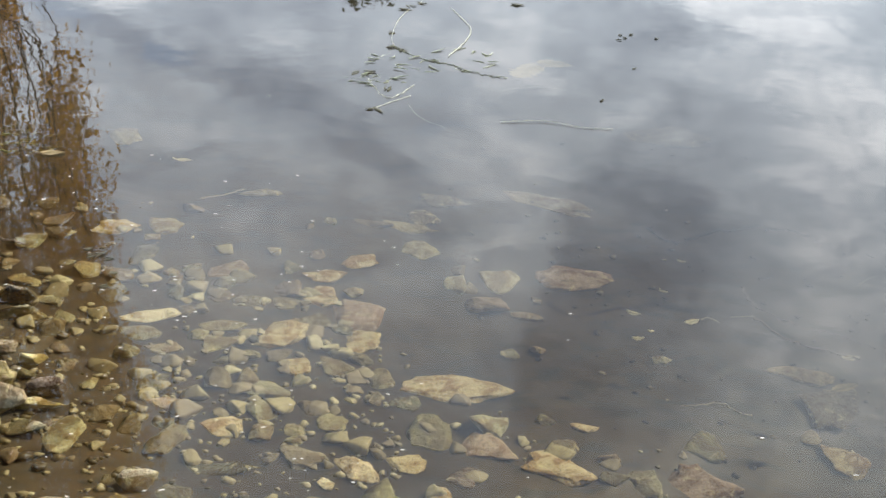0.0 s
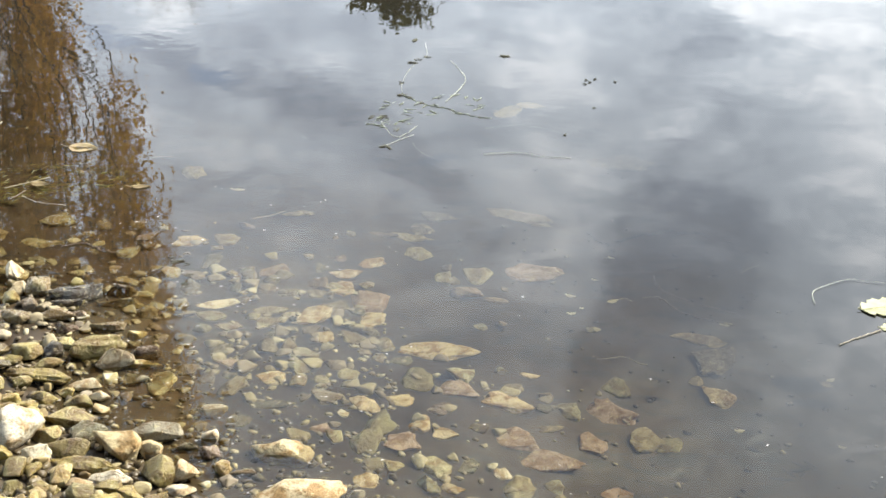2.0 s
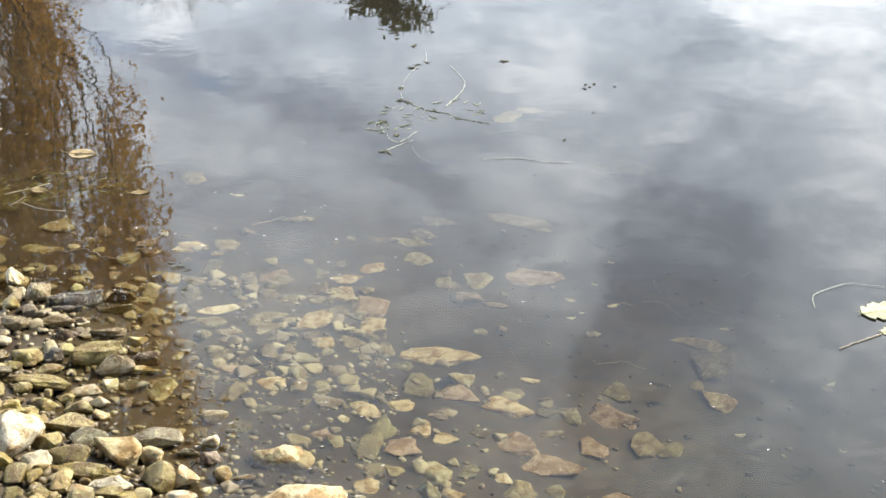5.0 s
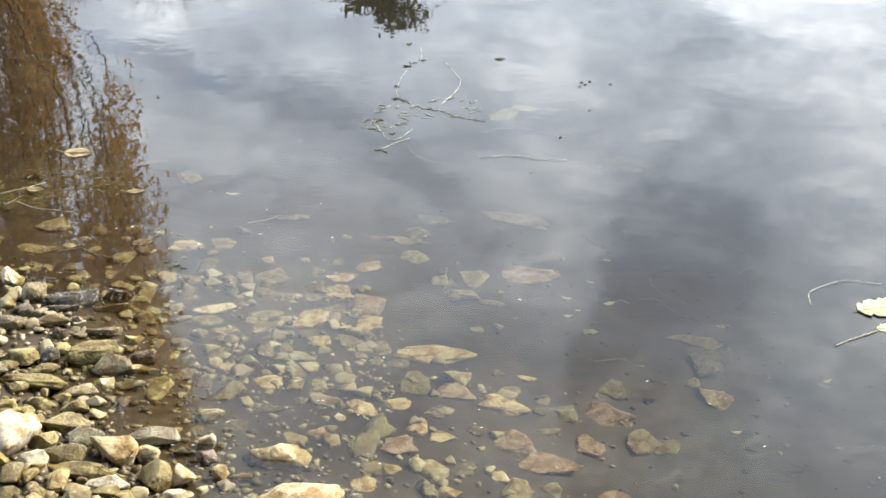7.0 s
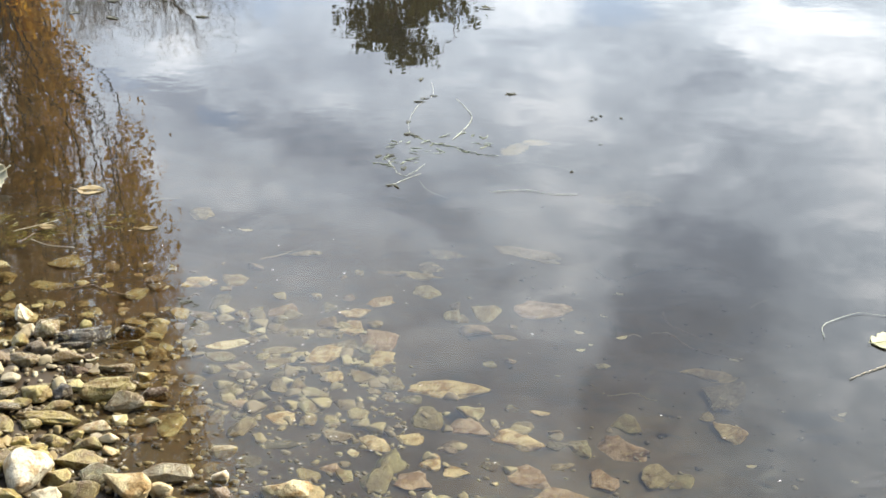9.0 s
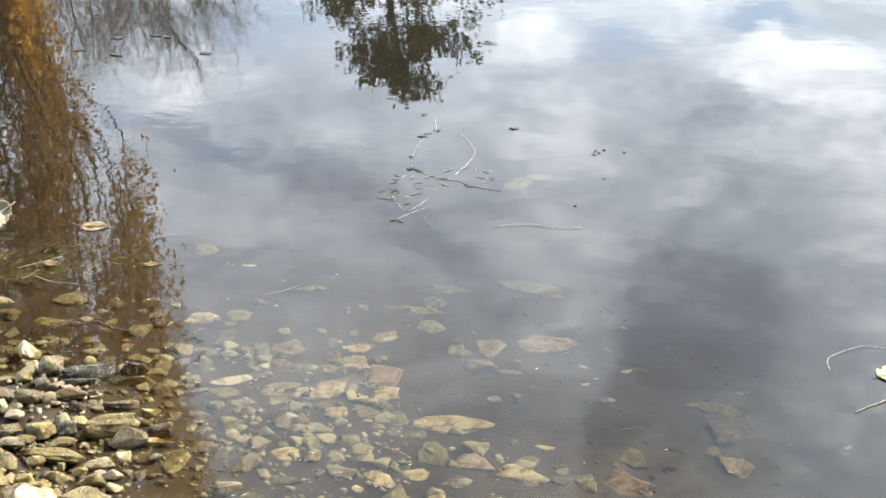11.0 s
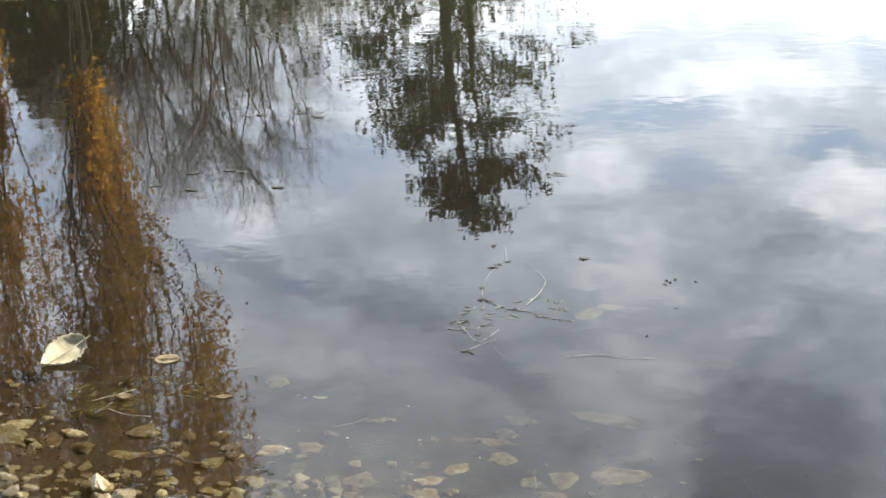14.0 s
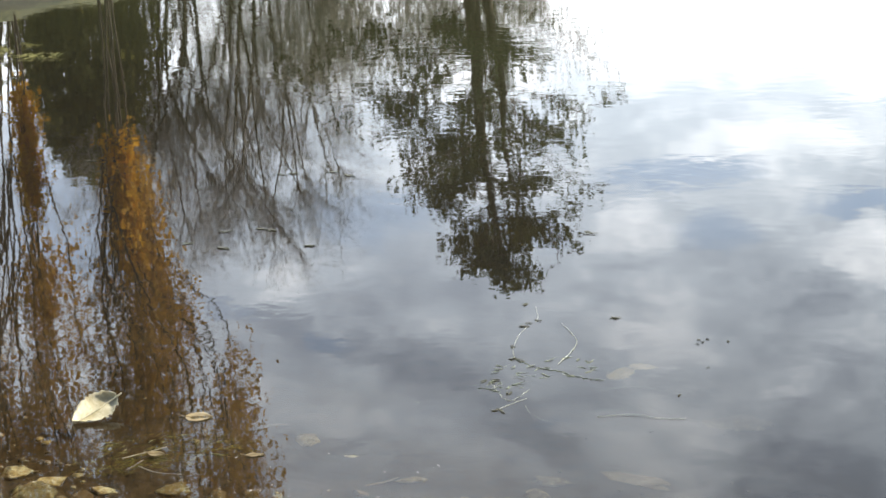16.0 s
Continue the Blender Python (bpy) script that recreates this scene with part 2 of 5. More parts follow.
def bed_material():
    """Silt under water, wet gravelly sand at the edge, rough grass further up the bank."""
    m, n = material("silt_and_bank")
    at = n.add("ShaderNodeTexCoord").outputs["Object"]
    _, y, z = n.add("ShaderNodeSeparateXYZ", {0: at}).outputs
    big = n.noise(at, 2.3, 5.0, 0.6, 0.5)
    mid = n.noise(at, 13.0, 5.0, 0.62, 0.3)
    fine = n.noise(at, 90.0, 4.0, 0.7)
    silt = n.mix(n.span(big, 0.35, 0.66), rgb(0.026, 0.015, 0.0055), rgb(0.045, 0.028, 0.012))
    silt = n.mix(n.span(n.noise(n.add("ShaderNodeMapping", {0: at, 3: (1.0, 2.2, 1.0)}).outputs[0], 11.0, 5.0, 0.65, 0.8), 0.49, 0.64, 0.0, 0.85), silt, rgb(0.014, 0.011, 0.007))
    silt = n.mix(n.span(n.noise(n.add("ShaderNodeMapping", {0: at, 3: (0.8, 2.6, 1.0)}).outputs[0], 34.0, 4.0, 0.7, 0.5), 0.55, 0.68, 0.0, 0.4), silt, rgb(0.085, 0.065, 0.038))
    silt = n.mix(n.span(fine, 0.62, 0.76, 0.0, 0.18), silt, rgb(0.12, 0.095, 0.055))
    sand = n.mix(n.span(mid, 0.35, 0.66), rgb(0.030, 0.020, 0.009), rgb(0.065, 0.046, 0.022))
    grass = n.mix(n.span(mid, 0.35, 0.66), rgb(0.05, 0.06, 0.02), rgb(0.13, 0.12, 0.045))
    sand = n.mix(n.span(y, 8.0, 11.0), sand, n.mix(n.span(mid, 0.35, 0.66), rgb(0.022, 0.022, 0.012), rgb(0.05, 0.048, 0.025)))
    c = n.mix(n.span(z, -0.02, 0.02), silt, sand)
    c = n.mix(n.span(n.math("ADD", z, n.math("MULTIPLY", n.math("SUBTRACT", big, 0.5), 0.12)), 0.30, 0.42), c, grass)
    finish(n, c, n.span(z, -0.01, 0.06, 0.45, 0.85), n.add("ShaderNodeBump", {"Strength": 0.35, "Distance": 0.02, "Height": n.noise(at, 13.0, 1.5, 0.5, 0.3)}).outputs[0])
    return m


bed_mat = bed_material()


def water_material():
    """Still pond water: clear dielectric over suspended silt, ruffled more the further it is from the bank."""
    m, n = material("pond_water")
    at = n.add("ShaderNodeTexCoord").outputs["Object"]
    x, y, _ = n.add("ShaderNodeSeparateXYZ", {0: at}).outputs
    off = n.math("ADD", n.math("MULTIPLY", n.math("ADD", x, 0.33), 0.749), n.math("MULTIPLY", n.math("SUBTRACT", y, 2.20), 0.663))
    ruffle = n.span(off, 0.5, 10.0, 0.10, 0.42)
    gust = n.span(n.noise(at, 0.45, 2.0, 0.5, 0.6), 0.38, 0.66, 0.35, 1.3)
    wave = n.noise(at, 6.5, 3.0, 0.5, 0.2)
    swell = n.noise(at, 1.4, 2.0, 0.45)
    lap = n.math("MULTIPLY", n.noise(at, 11.0, 1.0, 0.4), 0.00009)
    h = n.math("MULTIPLY", n.math("ADD", n.math("MULTIPLY", wave, 0.0036), n.math("MULTIPLY", swell, 0.0030)), n.math("MULTIPLY", ruffle, gust))
    h = n.math("ADD", h, n.math("MULTIPLY", lap, gust))
    bump = n.add("ShaderNodeBump", {"Strength": 1.0, "Distance": 1.0, "Height": h}).outputs[0]
    # tea-coloured water: the deeper it is, the less of the bed's light comes up
    tea = n.mix(n.span(off, 0.0, 1.5), rgb(0.56, 0.56, 0.46), rgb(0.31, 0.31, 0.24))
    glass = n.add("ShaderNodeBsdfRefraction", {"Color": tea, "Roughness": 0.0, "IOR": 1.333, "Normal": bump})
    cloud = n.noise(at, 1.7, 4.0, 0.55, 0.5)
    deep = n.math("ADD", n.math("ADD", n.span(off, 0.0, 2.0, 0.03, 0.52), n.span(off, 2.0, 6.0, 0.0, 0.44)), n.math("MULTIPLY", n.span(x, 0.45, 1.15, 0.0, 0.44), n.span(off, 0.15, 0.7)))
    murk = n.math("ADD", deep, n.math("MULTIPLY", n.math("MULTIPLY", n.math("SUBTRACT", cloud, 0.5), 0.5), n.span(off, 0.1, 1.0)), clamp=True)
    haze = n.add("ShaderNodeBsdfDiffuse", {"Color": n.mix(n.span(off, 1.5, 6.0), rgb(0.0168, 0.0168, 0.0142), rgb(0.031, 0.032, 0.017)), "Normal": bump})
    skin = n.add("ShaderNodeBsdfGlossy", {"Color": rgb(1, 1, 1), "Roughness": 0.012, "Normal": bump})
    fres = n.add("ShaderNodeFresnel", {"IOR": 1.333, "Normal": bump})
    murky = n.add("ShaderNodeMixShader", {0: murk, 1: glass.outputs[0], 2: haze.outputs[0]})
    out = n.add("ShaderNodeMixShader", {0: fres.outputs[0], 1: murky.outputs[0], 2: skin.outputs[0]})
    n.add("ShaderNodeOutputMaterial", {0: out.outputs[0]})
    return m


water_mat = water_material()


def leafy(name, a, b, rough=0.6, through_light=0.25, scale=3.0):
    """Foliage with a tone for each leaf and some light coming through."""
    m, n = material(name)
    own = n.add("ShaderNodeNewGeometry").outputs["Random Per Island"]
    at = n.add("ShaderNodeTexCoord").outputs["Object"]
    c = n.mix(n.math("ADD", n.math("MULTIPLY", own, 0.6), n.math("MULTIPLY", n.noise(at, scale, 3.0), 0.5), clamp=True), rgb(*a), rgb(*b))
    d = n.add("ShaderNodeBsdfPrincipled", {"Base Color": c, "Roughness": rough, "Specular IOR Level": 0.3})
    t = n.add("ShaderNodeBsdfTranslucent", {0: c})
    o = n.add("ShaderNodeMixShader", {0: through_light, 1: d.outputs[0], 2: t.outputs[0]})
    n.add("ShaderNodeOutputMaterial", {0: o.outputs[0]})
    return m


def grained(name, a, b, scale, rough=0.75, stretch=(1, 1, 1), bump=0.4, dist=0.01):
    m, n = material(name)
    at = n.add("ShaderNodeMapping", {0: n.add("ShaderNodeTexCoord").outputs["Object"], 3: stretch}).outputs[0]
    k = n.noise(at, scale, 6.0, 0.65, 0.3)
    f = n.noise(at, scale * 6, 4.0, 0.7)
    c = n.mix(n.span(k, 0.32, 0.68), rgb(*a), rgb(*b))
    c = n.mix(n.span(f, 0.55, 0.75, 0.0, 0.5), c, rgb(a[0] * 0.4, a[1] * 0.4, a[2] * 0.4))
    finish(n, c, rough, n.add("ShaderNodeBump", {"Strength": bump, "Distance": dist, "Height": k}).outputs[0])
    return m


bark = grained("bark", (0.075, 0.055, 0.035), (0.17, 0.13, 0.09), 6.0, 0.9, (1, 1, 0.2), 0.6, 0.03)
grey_bark = grained("grey_bark", (0.44, 0.40, 0.36), (0.64, 0.60, 0.55), 6.0, 0.9, (1, 1, 0.2), 0.6, 0.03)
green_leaves = leafy("green_leaves", (0.040, 0.048, 0.017), (0.13, 0.135, 0.048))
dark_leaves = leafy("evergreen_leaves", (0.13, 0.12, 0.030), (0.27, 0.25, 0.075), 0.6, 0.55)
# brighter orange copy of the rusty leaves: the low leaves' sunlit look as colour
lit_orange_leaves = leafy("lit_orange_leaves", (0.46, 0.22, 0.02), (0.72, 0.42, 0.05), 0.6, 0.65, 0.8)
rust_leaves = leafy("rusty_leaves", (0.31, 0.16, 0.034), (0.66, 0.39, 0.09), 0.65, 0.6, 0.8)
shrub_leaves = leafy("dull_shrub_leaves", (0.28, 0.265, 0.22), (0.48, 0.46, 0.40), 0.7, 0.35)
grass_mat = leafy("dry_grass", (0.30, 0.30, 0.08), (0.60, 0.56, 0.22), 0.7, 0.3)
stem_mat = grained("pale_water_stem", (0.45, 0.47, 0.36), (0.58, 0.59, 0.47), 40.0, 0.5, bump=0.1, dist=0.001)
weed_mat = grained("green_waterweed", (0.17, 0.20, 0.12), (0.32, 0.35, 0.24), 60.0, 0.5, bump=0.1, dist=0.001)
clump_mat = grained("blackish_litter_and_shade", (0.010, 0.009, 0.008), (0.03, 0.026, 0.022), 60.0, 0.7, bump=0.2, dist=0.001)
speck_mat = grained("dark_plant_litter", (0.03, 0.03, 0.018), (0.10, 0.10, 0.06), 60.0, 0.7, bump=0.2, dist=0.001)
fleck_mat = grained("pale_fleck", (0.34, 0.32, 0.27), (0.62, 0.60, 0.54), 60.0, 0.6, bump=0.1, dist=0.001)
twig_grey = grained("grey_twigs", (0.30, 0.265, 0.23), (0.44, 0.40, 0.35), 6.0, 0.9, (1, 1, 0.2), 0.3, 0.01)
twig_mat = grained("wet_twig", (0.07, 0.05, 0.03), (0.16, 0.12, 0.075), 50.0, 0.5, bump=0.3, dist=0.002)
pale_twig = grained("bleached_twig", (0.24, 0.20, 0.13), (0.40, 0.36, 0.26), 50.0, 0.6, bump=0.3, dist=0.002)
leaf_cream = grained("faded_leaf", (0.40, 0.34, 0.19), (0.60, 0.55, 0.38), 28.0, 0.6, bump=0.25, dist=0.003)
leaf_vein = grained("leaf_vein", (0.62, 0.57, 0.38), (0.75, 0.70, 0.52), 60.0, 0.6, bump=0.1, dist=0.001)
leaf_lime = grained("yellow_green_leaf", (0.26, 0.26, 0.13), (0.42, 0.41, 0.24), 25.0, 0.55, bump=0.2, dist=0.003)
leaf_sunken = grained("sunken_yellow_leaf", (0.24, 0.185, 0.065), (0.38, 0.30, 0.13), 28.0, 0.6, bump=0.25, dist=0.003)
leaf_brown = grained("sodden_brown_leaf", (0.15, 0.11, 0.045), (0.28, 0.22, 0.11), 25.0, 0.6, bump=0.2, dist=0.003)
moss_mat = grained("green_pond_weed", (0.11, 0.11, 0.02), (0.26, 0.23, 0.06), 30.0, 0.6, bump=0.3, dist=0.003)

# ---- ground and water ----
def shore(x, y):
    """Metres out from the near bank's waterline; negative on land."""
    wob = 0.03 * math.sin(6.1 * x - 4.3 * y) + 0.02 * math.sin(15.0 * x + 9.0 * y)
    return 0.749 * (x + 0.33) + 0.663 * (y - 2.20) + wob


def out_from_bank(x, y):
    """Metres out from the nearest bank: the near one, the spit with the rusty tree, or the far one."""
    spit = math.hypot(x + 7.9, (y - 19.5) * 0.9) - 5.0
    far = 33.0 - 0.06 * x + 1.2 * math.sin(x * 0.21) - y
    side = 60.0 - abs(x - 20.0)
    return min(shore(x, y), spit, far, side)


def ground_z(x, y):
    s = out_from_bank(x, y)
    bumps = 0.012 * noise.noise((x * 3.1, y * 3.1, 0.3)) + 0.006 * noise.noise((x * 9.0, y * 9.0, 1.7))
    if s > 0:
        d = 0.19 * s if s < 1.2 else 0.228 + 0.12 * (s - 1.2)
        heap = 0.034 * math.exp(-((x + 0.62) ** 2 + ((y - 2.79) * 0.8) ** 2) / 0.022)  # a little spit of stones
        return -min(d, 1.6) + heap + bumps * min(1.0, 0.3 + s)
    if y < 12 and x < 14:
        r = -s
        return (0.13 * r if r < 1.5 else 0.195 + 0.10 * (r - 1.5) if r < 6 else 0.645 + 0.02 * (r - 6)) + bumps
    return min(0.5 * -s, 0.55 + 0.03 * -s) + bumps * 3


def steps(lo, hi, fine_lo, fine_hi, fine, grow=1.22):
    inner = [fine_lo + i * fine for i in range(int((fine_hi - fine_lo) / fine) + 1)]
    a, step = inner[-1], fine
    while a < hi:
        step *= grow
        a += step
        inner.append(min(a, hi))
    a, step = inner[0], fine
    low = []
    while a > lo:
        step *= grow
        a -= step
        low.append(max(a, lo))
    return low[::-1] + inner


def mesh_object(name, verts, faces, mat, smooth=True, parent=None):
    me = bpy.data.meshes.new(name)
    me.from_pydata(verts, [], faces)
    me.materials.append(mat)
    if smooth:
        me.polygons.foreach_set("use_smooth", [True] * len(me.polygons))
    me.update()
    ob = new(name, me)
    ob.parent = parent
    return ob


xs, ys = steps(-1500, 1500, -2.6, 2.6, 0.045), steps(-600, 1600, 1.4, 6.0, 0.045)
nx = len(xs)
verts = [(x, y, ground_z(x, y)) for y in ys for x in xs]
faces = [(j * nx + i, j * nx + i + 1, (j + 1) * nx + i + 1, (j + 1) * nx + i) for j in range(len(ys) - 1) for i in range(nx - 1)]
ground = mesh_object("ground", verts, faces, bed_mat)
tagged(ground, "silty brown pond bed rising to gravelly grass banks", "ground", kind="structure")
water = mesh_object("water", [(-75, -40, 0), (90, -40, 0), (90, 60, 0), (-75, 60, 0)], [(0, 1, 2, 3)], water_mat, False)
water.visible_shadow = False
tagged(water, "still murky pond water mirroring clouds and trees", "water", kind="structure")

# ---- stones ----
def stone_mesh(name, seed, level, mat, worn=0.3, slab=False, rough=0.05):
    """A broken stone of unit size: the hull of a few random points, its edges worn round, its faces uneven."""
    rnd = random.Random(seed)
    bm = bmesh.new()
    for i in range(rnd.randint(10, 15) if not slab else rnd.randint(13, 18)):
        v = Vector((rnd.gauss(0, 1), rnd.gauss(0, 1), rnd.gauss(0, 1))).normalized() * rnd.uniform(0.82, 1.0)
        if slab:
            v.z = (0.42 if v.z > 0 else -0.42) * rnd.uniform(0.75, 1.1)
        bm.verts.new(v)
    hull = bmesh.ops.convex_hull(bm, input=bm.verts)
    bmesh.ops.delete(bm, geom=[g for g in hull["geom_interior"] if isinstance(g, bmesh.types.BMVert)], context="VERTS")
    if level > 1:
        bmesh.ops.bevel(bm, geom=bm.edges[:], offset=0.06 + 0.22 * worn, offset_type="OFFSET", segments=2, profile=0.5, affect="EDGES", clamp_overlap=True)
    bmesh.ops.triangulate(bm, faces=bm.faces[:])
    for _ in range(level - 2):
        bmesh.ops.subdivide_edges(bm, edges=bm.edges[:], cuts=1, use_grid_fill=True, smooth=0.10)
        bmesh.ops.triangulate(bm, faces=bm.faces[:])
    if level > 1:
        for _ in range(1 + int(worn * 3)):
            bmesh.ops.smooth_vert(bm, verts=bm.verts[:], factor=0.5, use_axis_x=True, use_axis_y=True, use_axis_z=True)
        o = Vector((rnd.uniform(-50, 50), rnd.uniform(-50, 50), rnd.uniform(-50, 50)))
        for v in bm.verts:
            v.co *= 1.0 + 2.2 * rough * noise.noise(v.co * 1.6 + o) + rough * noise.noise(v.co * 4.0 + o) + 0.5 * rough * noise.noise(v.co * 9.0 + o)
    lo = [min(v.co[i] for v in bm.verts) for i in range(3)]
    hi = [max(v.co[i] for v in bm.verts) for i in range(3)]
    for v in bm.verts:
        v.co = Vector([(v.co[i] - (lo[i] + hi[i]) / 2) / (hi[i] - lo[i]) for i in range(3)])
    bmesh.ops.recalc_face_normals(bm, faces=bm.faces[:])
    me = bpy.data.meshes.new(name)
    bm.to_mesh(me)
    bm.free()
    me.materials.append(mat)
    me.polygons.foreach_set("use_smooth", [level > 1] * len(me.polygons))
    return me


MATS = {"dry": stone_dry, "wet": stone_wet, "bed": stone_bed, "pale": stone_pale, "buff": stone_buff, "green": stone_green, "slate": stone_slate, "grey": stone_grey, "pink": stone_pink}
LABELS = {
    "dry": "sunlit tan stone lying on the pebble bank",
    "wet": "wet brown stone at the pond's edge",
    "bed": "silted tan stone lying on the pond bed",
    "pale": "pale cream flint with a bright sunlit top",
    "buff": "buff limestone slab with ragged broken edges",
    "slate": "dark grey wet stone shining at the pond's edge",
    "grey": "smooth mottled grey stone at the pond's edge",
    "pink": "pinkish-brown slab lying on the pond bed",
    "green": "dark algae-covered stone lying on the pond bed",
}
taken = []
hero_seed = [100]


def stone(x, y, length, width, height, turn=0.0, tone="bed", lean=0.0, sunk=0.25, worn=0.4, slab=True):
    """One stone of its own shape: place of its middle, its three sizes, its turn about the upright and its lean, in degrees."""
    hero_seed[0] += 1
    big = length > 0.10
    me = stone_mesh("stone", hero_seed[0], 4 if big else 3, MATS[tone], worn, slab, 0.15 if slab else 0.05 + 0.15 * (1 - worn))
    ob = new("stone", me)
    z = ground_z(x, y)
    if not slab and z < 0.0:
        height -= z * 0.6  # stands out of the shallow water
    spread = 1.5 if slab and z < -0.012 else 1.0 if z < 0 else 1.15
    ob.matrix_world = pose(x, y, z + height * (0.5 - sunk)) @ Matrix.Diagonal((1, spread, 1.2, 1)) @ pose(0, 0, 0, lean * 0.4, lean, turn) @ Matrix.Diagonal((length, width, height, 1))
    size = "large " if length > 0.13 else "small " if length < 0.05 else ""
    tagged(ob, size + LABELS[tone], "stone", "stones in the shallows" if z < 0 else "stones on the bank")
    taken.append((x, y, 0.5 * max(length, width)))
    return ob


stone(0.198, 3.135, 0.077, 0.050, 0.012, -12, "bed", sunk=0.25)
stone(0.086, 3.066, 0.067, 0.035, 0.009, 14, "buff", sunk=0.25)
stone(0.036, 3.011, 0.056, 0.027, 0.009, 0, "buff", sunk=0.25)
stone(0.248, 3.004, 0.043, 0.043, 0.010, 0, "bed", sunk=0.25)
stone(0.335, 3.026, 0.081, 0.060, 0.014, 10, "bed", sunk=0.25)
stone(0.468, 3.055, 0.153, 0.062, 0.015, 4, "pink", sunk=0.25)
stone(0.077, 2.780, 0.065, 0.051, 0.013, 0, "buff", sunk=0.25)
stone(0.214, 2.633, 0.175, 0.065, 0.017, -2, "buff", sunk=0.25)
stone(0.156, 2.497, 0.071, 0.065, 0.018, 0, "green", sunk=0.25)
stone(0.231, 2.465, 0.082, 0.053, 0.015, 10, "pink", sunk=0.25)
stone(0.332, 2.422, 0.109, 0.064, 0.018, -10, "buff", sunk=0.25)
stone(0.449, 2.396, 0.057, 0.045, 0.013, -20, "bed", sunk=0.25)
stone(0.530, 2.384, 0.104, 0.069, 0.019, -24, "pink", sunk=0.25)
stone(0.152, 2.318, 0.043, 0.039, 0.012, 0, "buff", sunk=0.25)
stone(0.200, 2.287, 0.052, 0.030, 0.009, 0, "buff", sunk=0.25)
stone(0.120, 2.253, 0.070, 0.045, 0.014, -14, "pink", sunk=0.25)
stone(0.329, 2.280, 0.093, 0.050, 0.015, -5, "pink", sunk=0.25)
stone(0.407, 2.323, 0.055, 0.018, 0.009, 12, "bed", sunk=0.25)
stone(0.478, 2.277, 0.057, 0.051, 0.015, 0, "pink", sunk=0.25)
stone(0.587, 2.290, 0.067, 0.059, 0.017, -10, "bed", sunk=0.25)
stone(0.629, 2.279, 0.051, 0.041, 0.012, -10, "green", sunk=0.25)
stone(0.567, 2.495, 0.059, 0.053, 0.014, -35, "green", sunk=0.25)
stone(0.777, 2.478, 0.062, 0.068, 0.018, 15, "buff", sunk=0.25)
stone(0.387, 2.204, 0.113, 0.054, 0.016, 14, "pink", sunk=0.25)
stone(0.171, 2.174, 0.064, 0.051, 0.016, 0, "bed", sunk=0.25)
stone(0.232, 2.175, 0.042, 0.029, 0.009, 0, "bed", sunk=0.25)
stone(0.293, 2.155, 0.033, 0.025, 0.009, 0, "pale", sunk=0.25)
stone(0.198, 2.102, 0.043, 0.026, 0.009, 10, "buff", sunk=0.25)
stone(0.314, 2.104, 0.067, 0.059, 0.019, -10, "bed", sunk=0.25)
stone(0.049, 2.112, 0.048, 0.041, 0.013, 15, "buff", sunk=0.25)
stone(0.057, 2.173, 0.047, 0.033, 0.010, -10, "green", sunk=0.25)
stone(0.049, 2.256, 0.066, 0.066, 0.020, 0, "green", sunk=0.25)
stone(0.079, 2.312, 0.065, 0.069, 0.021, -20, "green", sunk=0.25)
stone(0.383, 2.112, 0.041, 0.037, 0.012, 20, "bed", sunk=0.25)
stone(0.493, 2.107, 0.062, 0.026, 0.009, 0, "pink", sunk=0.25)
stone(0.192, 2.380, 0.058, 0.041, 0.012, 0, "wet", sunk=0.25)
stone(0.118, 2.415, 0.058, 0.033, 0.009, -15, "buff", sunk=0.25)
stone(0.053, 2.396, 0.044, 0.053, 0.015, 20, "buff", sunk=0.25)
stone(0.335, 2.549, 0.035, 0.022, 0.009, 0, "bed", sunk=0.25)
stone(0.391, 2.532, 0.045, 0.020, 0.009, -8, "buff", sunk=0.25)
stone(0.363, 2.900, 0.060, 0.024, 0.009, -8, "bed", sunk=0.25)
stone(0.796, 2.621, 0.090, 0.096, 0.025, -20, "wet", sunk=0.25)
stone(0.782, 2.721, 0.112, 0.039, 0.010, -16, "bed", sunk=0.25)
stone(-0.287, 3.036, 0.056, 0.059, 0.014, 0, "bed", sunk=0.25)
stone(-0.143, 3.003, 0.079, 0.045, 0.011, 0, "bed", sunk=0.25)
stone(-0.257, 2.814, 0.100, 0.034, 0.009, -4, "pale", sunk=0.25)
stone(-0.269, 2.756, 0.074, 0.033, 0.009, 0, "bed", sunk=0.25)
stone(-0.227, 2.715, 0.061, 0.031, 0.009, -8, "bed", sunk=0.25)
stone(-0.055, 2.774, 0.077, 0.069, 0.018, -20, "buff", sunk=0.25)
stone(-0.142, 2.791, 0.077, 0.022, 0.009, 8, "bed", sunk=0.25)
stone(0.013, 2.923, 0.062, 0.051, 0.013, 0, "buff", sunk=0.25)
stone(0.018, 3.004, 0.066, 0.031, 0.009, 0, "buff", sunk=0.25)
stone(0.074, 2.861, 0.097, 0.074, 0.018, 0, "pink", sunk=0.25)
stone(-0.241, 2.608, 0.059, 0.036, 0.010, 0, "wet", sunk=0.25)
stone(-0.210, 2.548, 0.065, 0.031, 0.009, 0, "pink", sunk=0.25)
stone(-0.074, 2.597, 0.047, 0.056, 0.015, 35, "bed", sunk=0.25)
stone(-0.031, 2.675, 0.051, 0.034, 0.009, 12, "buff", sunk=0.25)
stone(0.030, 2.693, 0.044, 0.053, 0.014, 20, "bed", sunk=0.25)
stone(-0.133, 2.495, 0.062, 0.037, 0.010, 0, "buff", sunk=0.25)
stone(-0.021, 2.427, 0.063, 0.050, 0.014, 0, "bed", sunk=0.25)
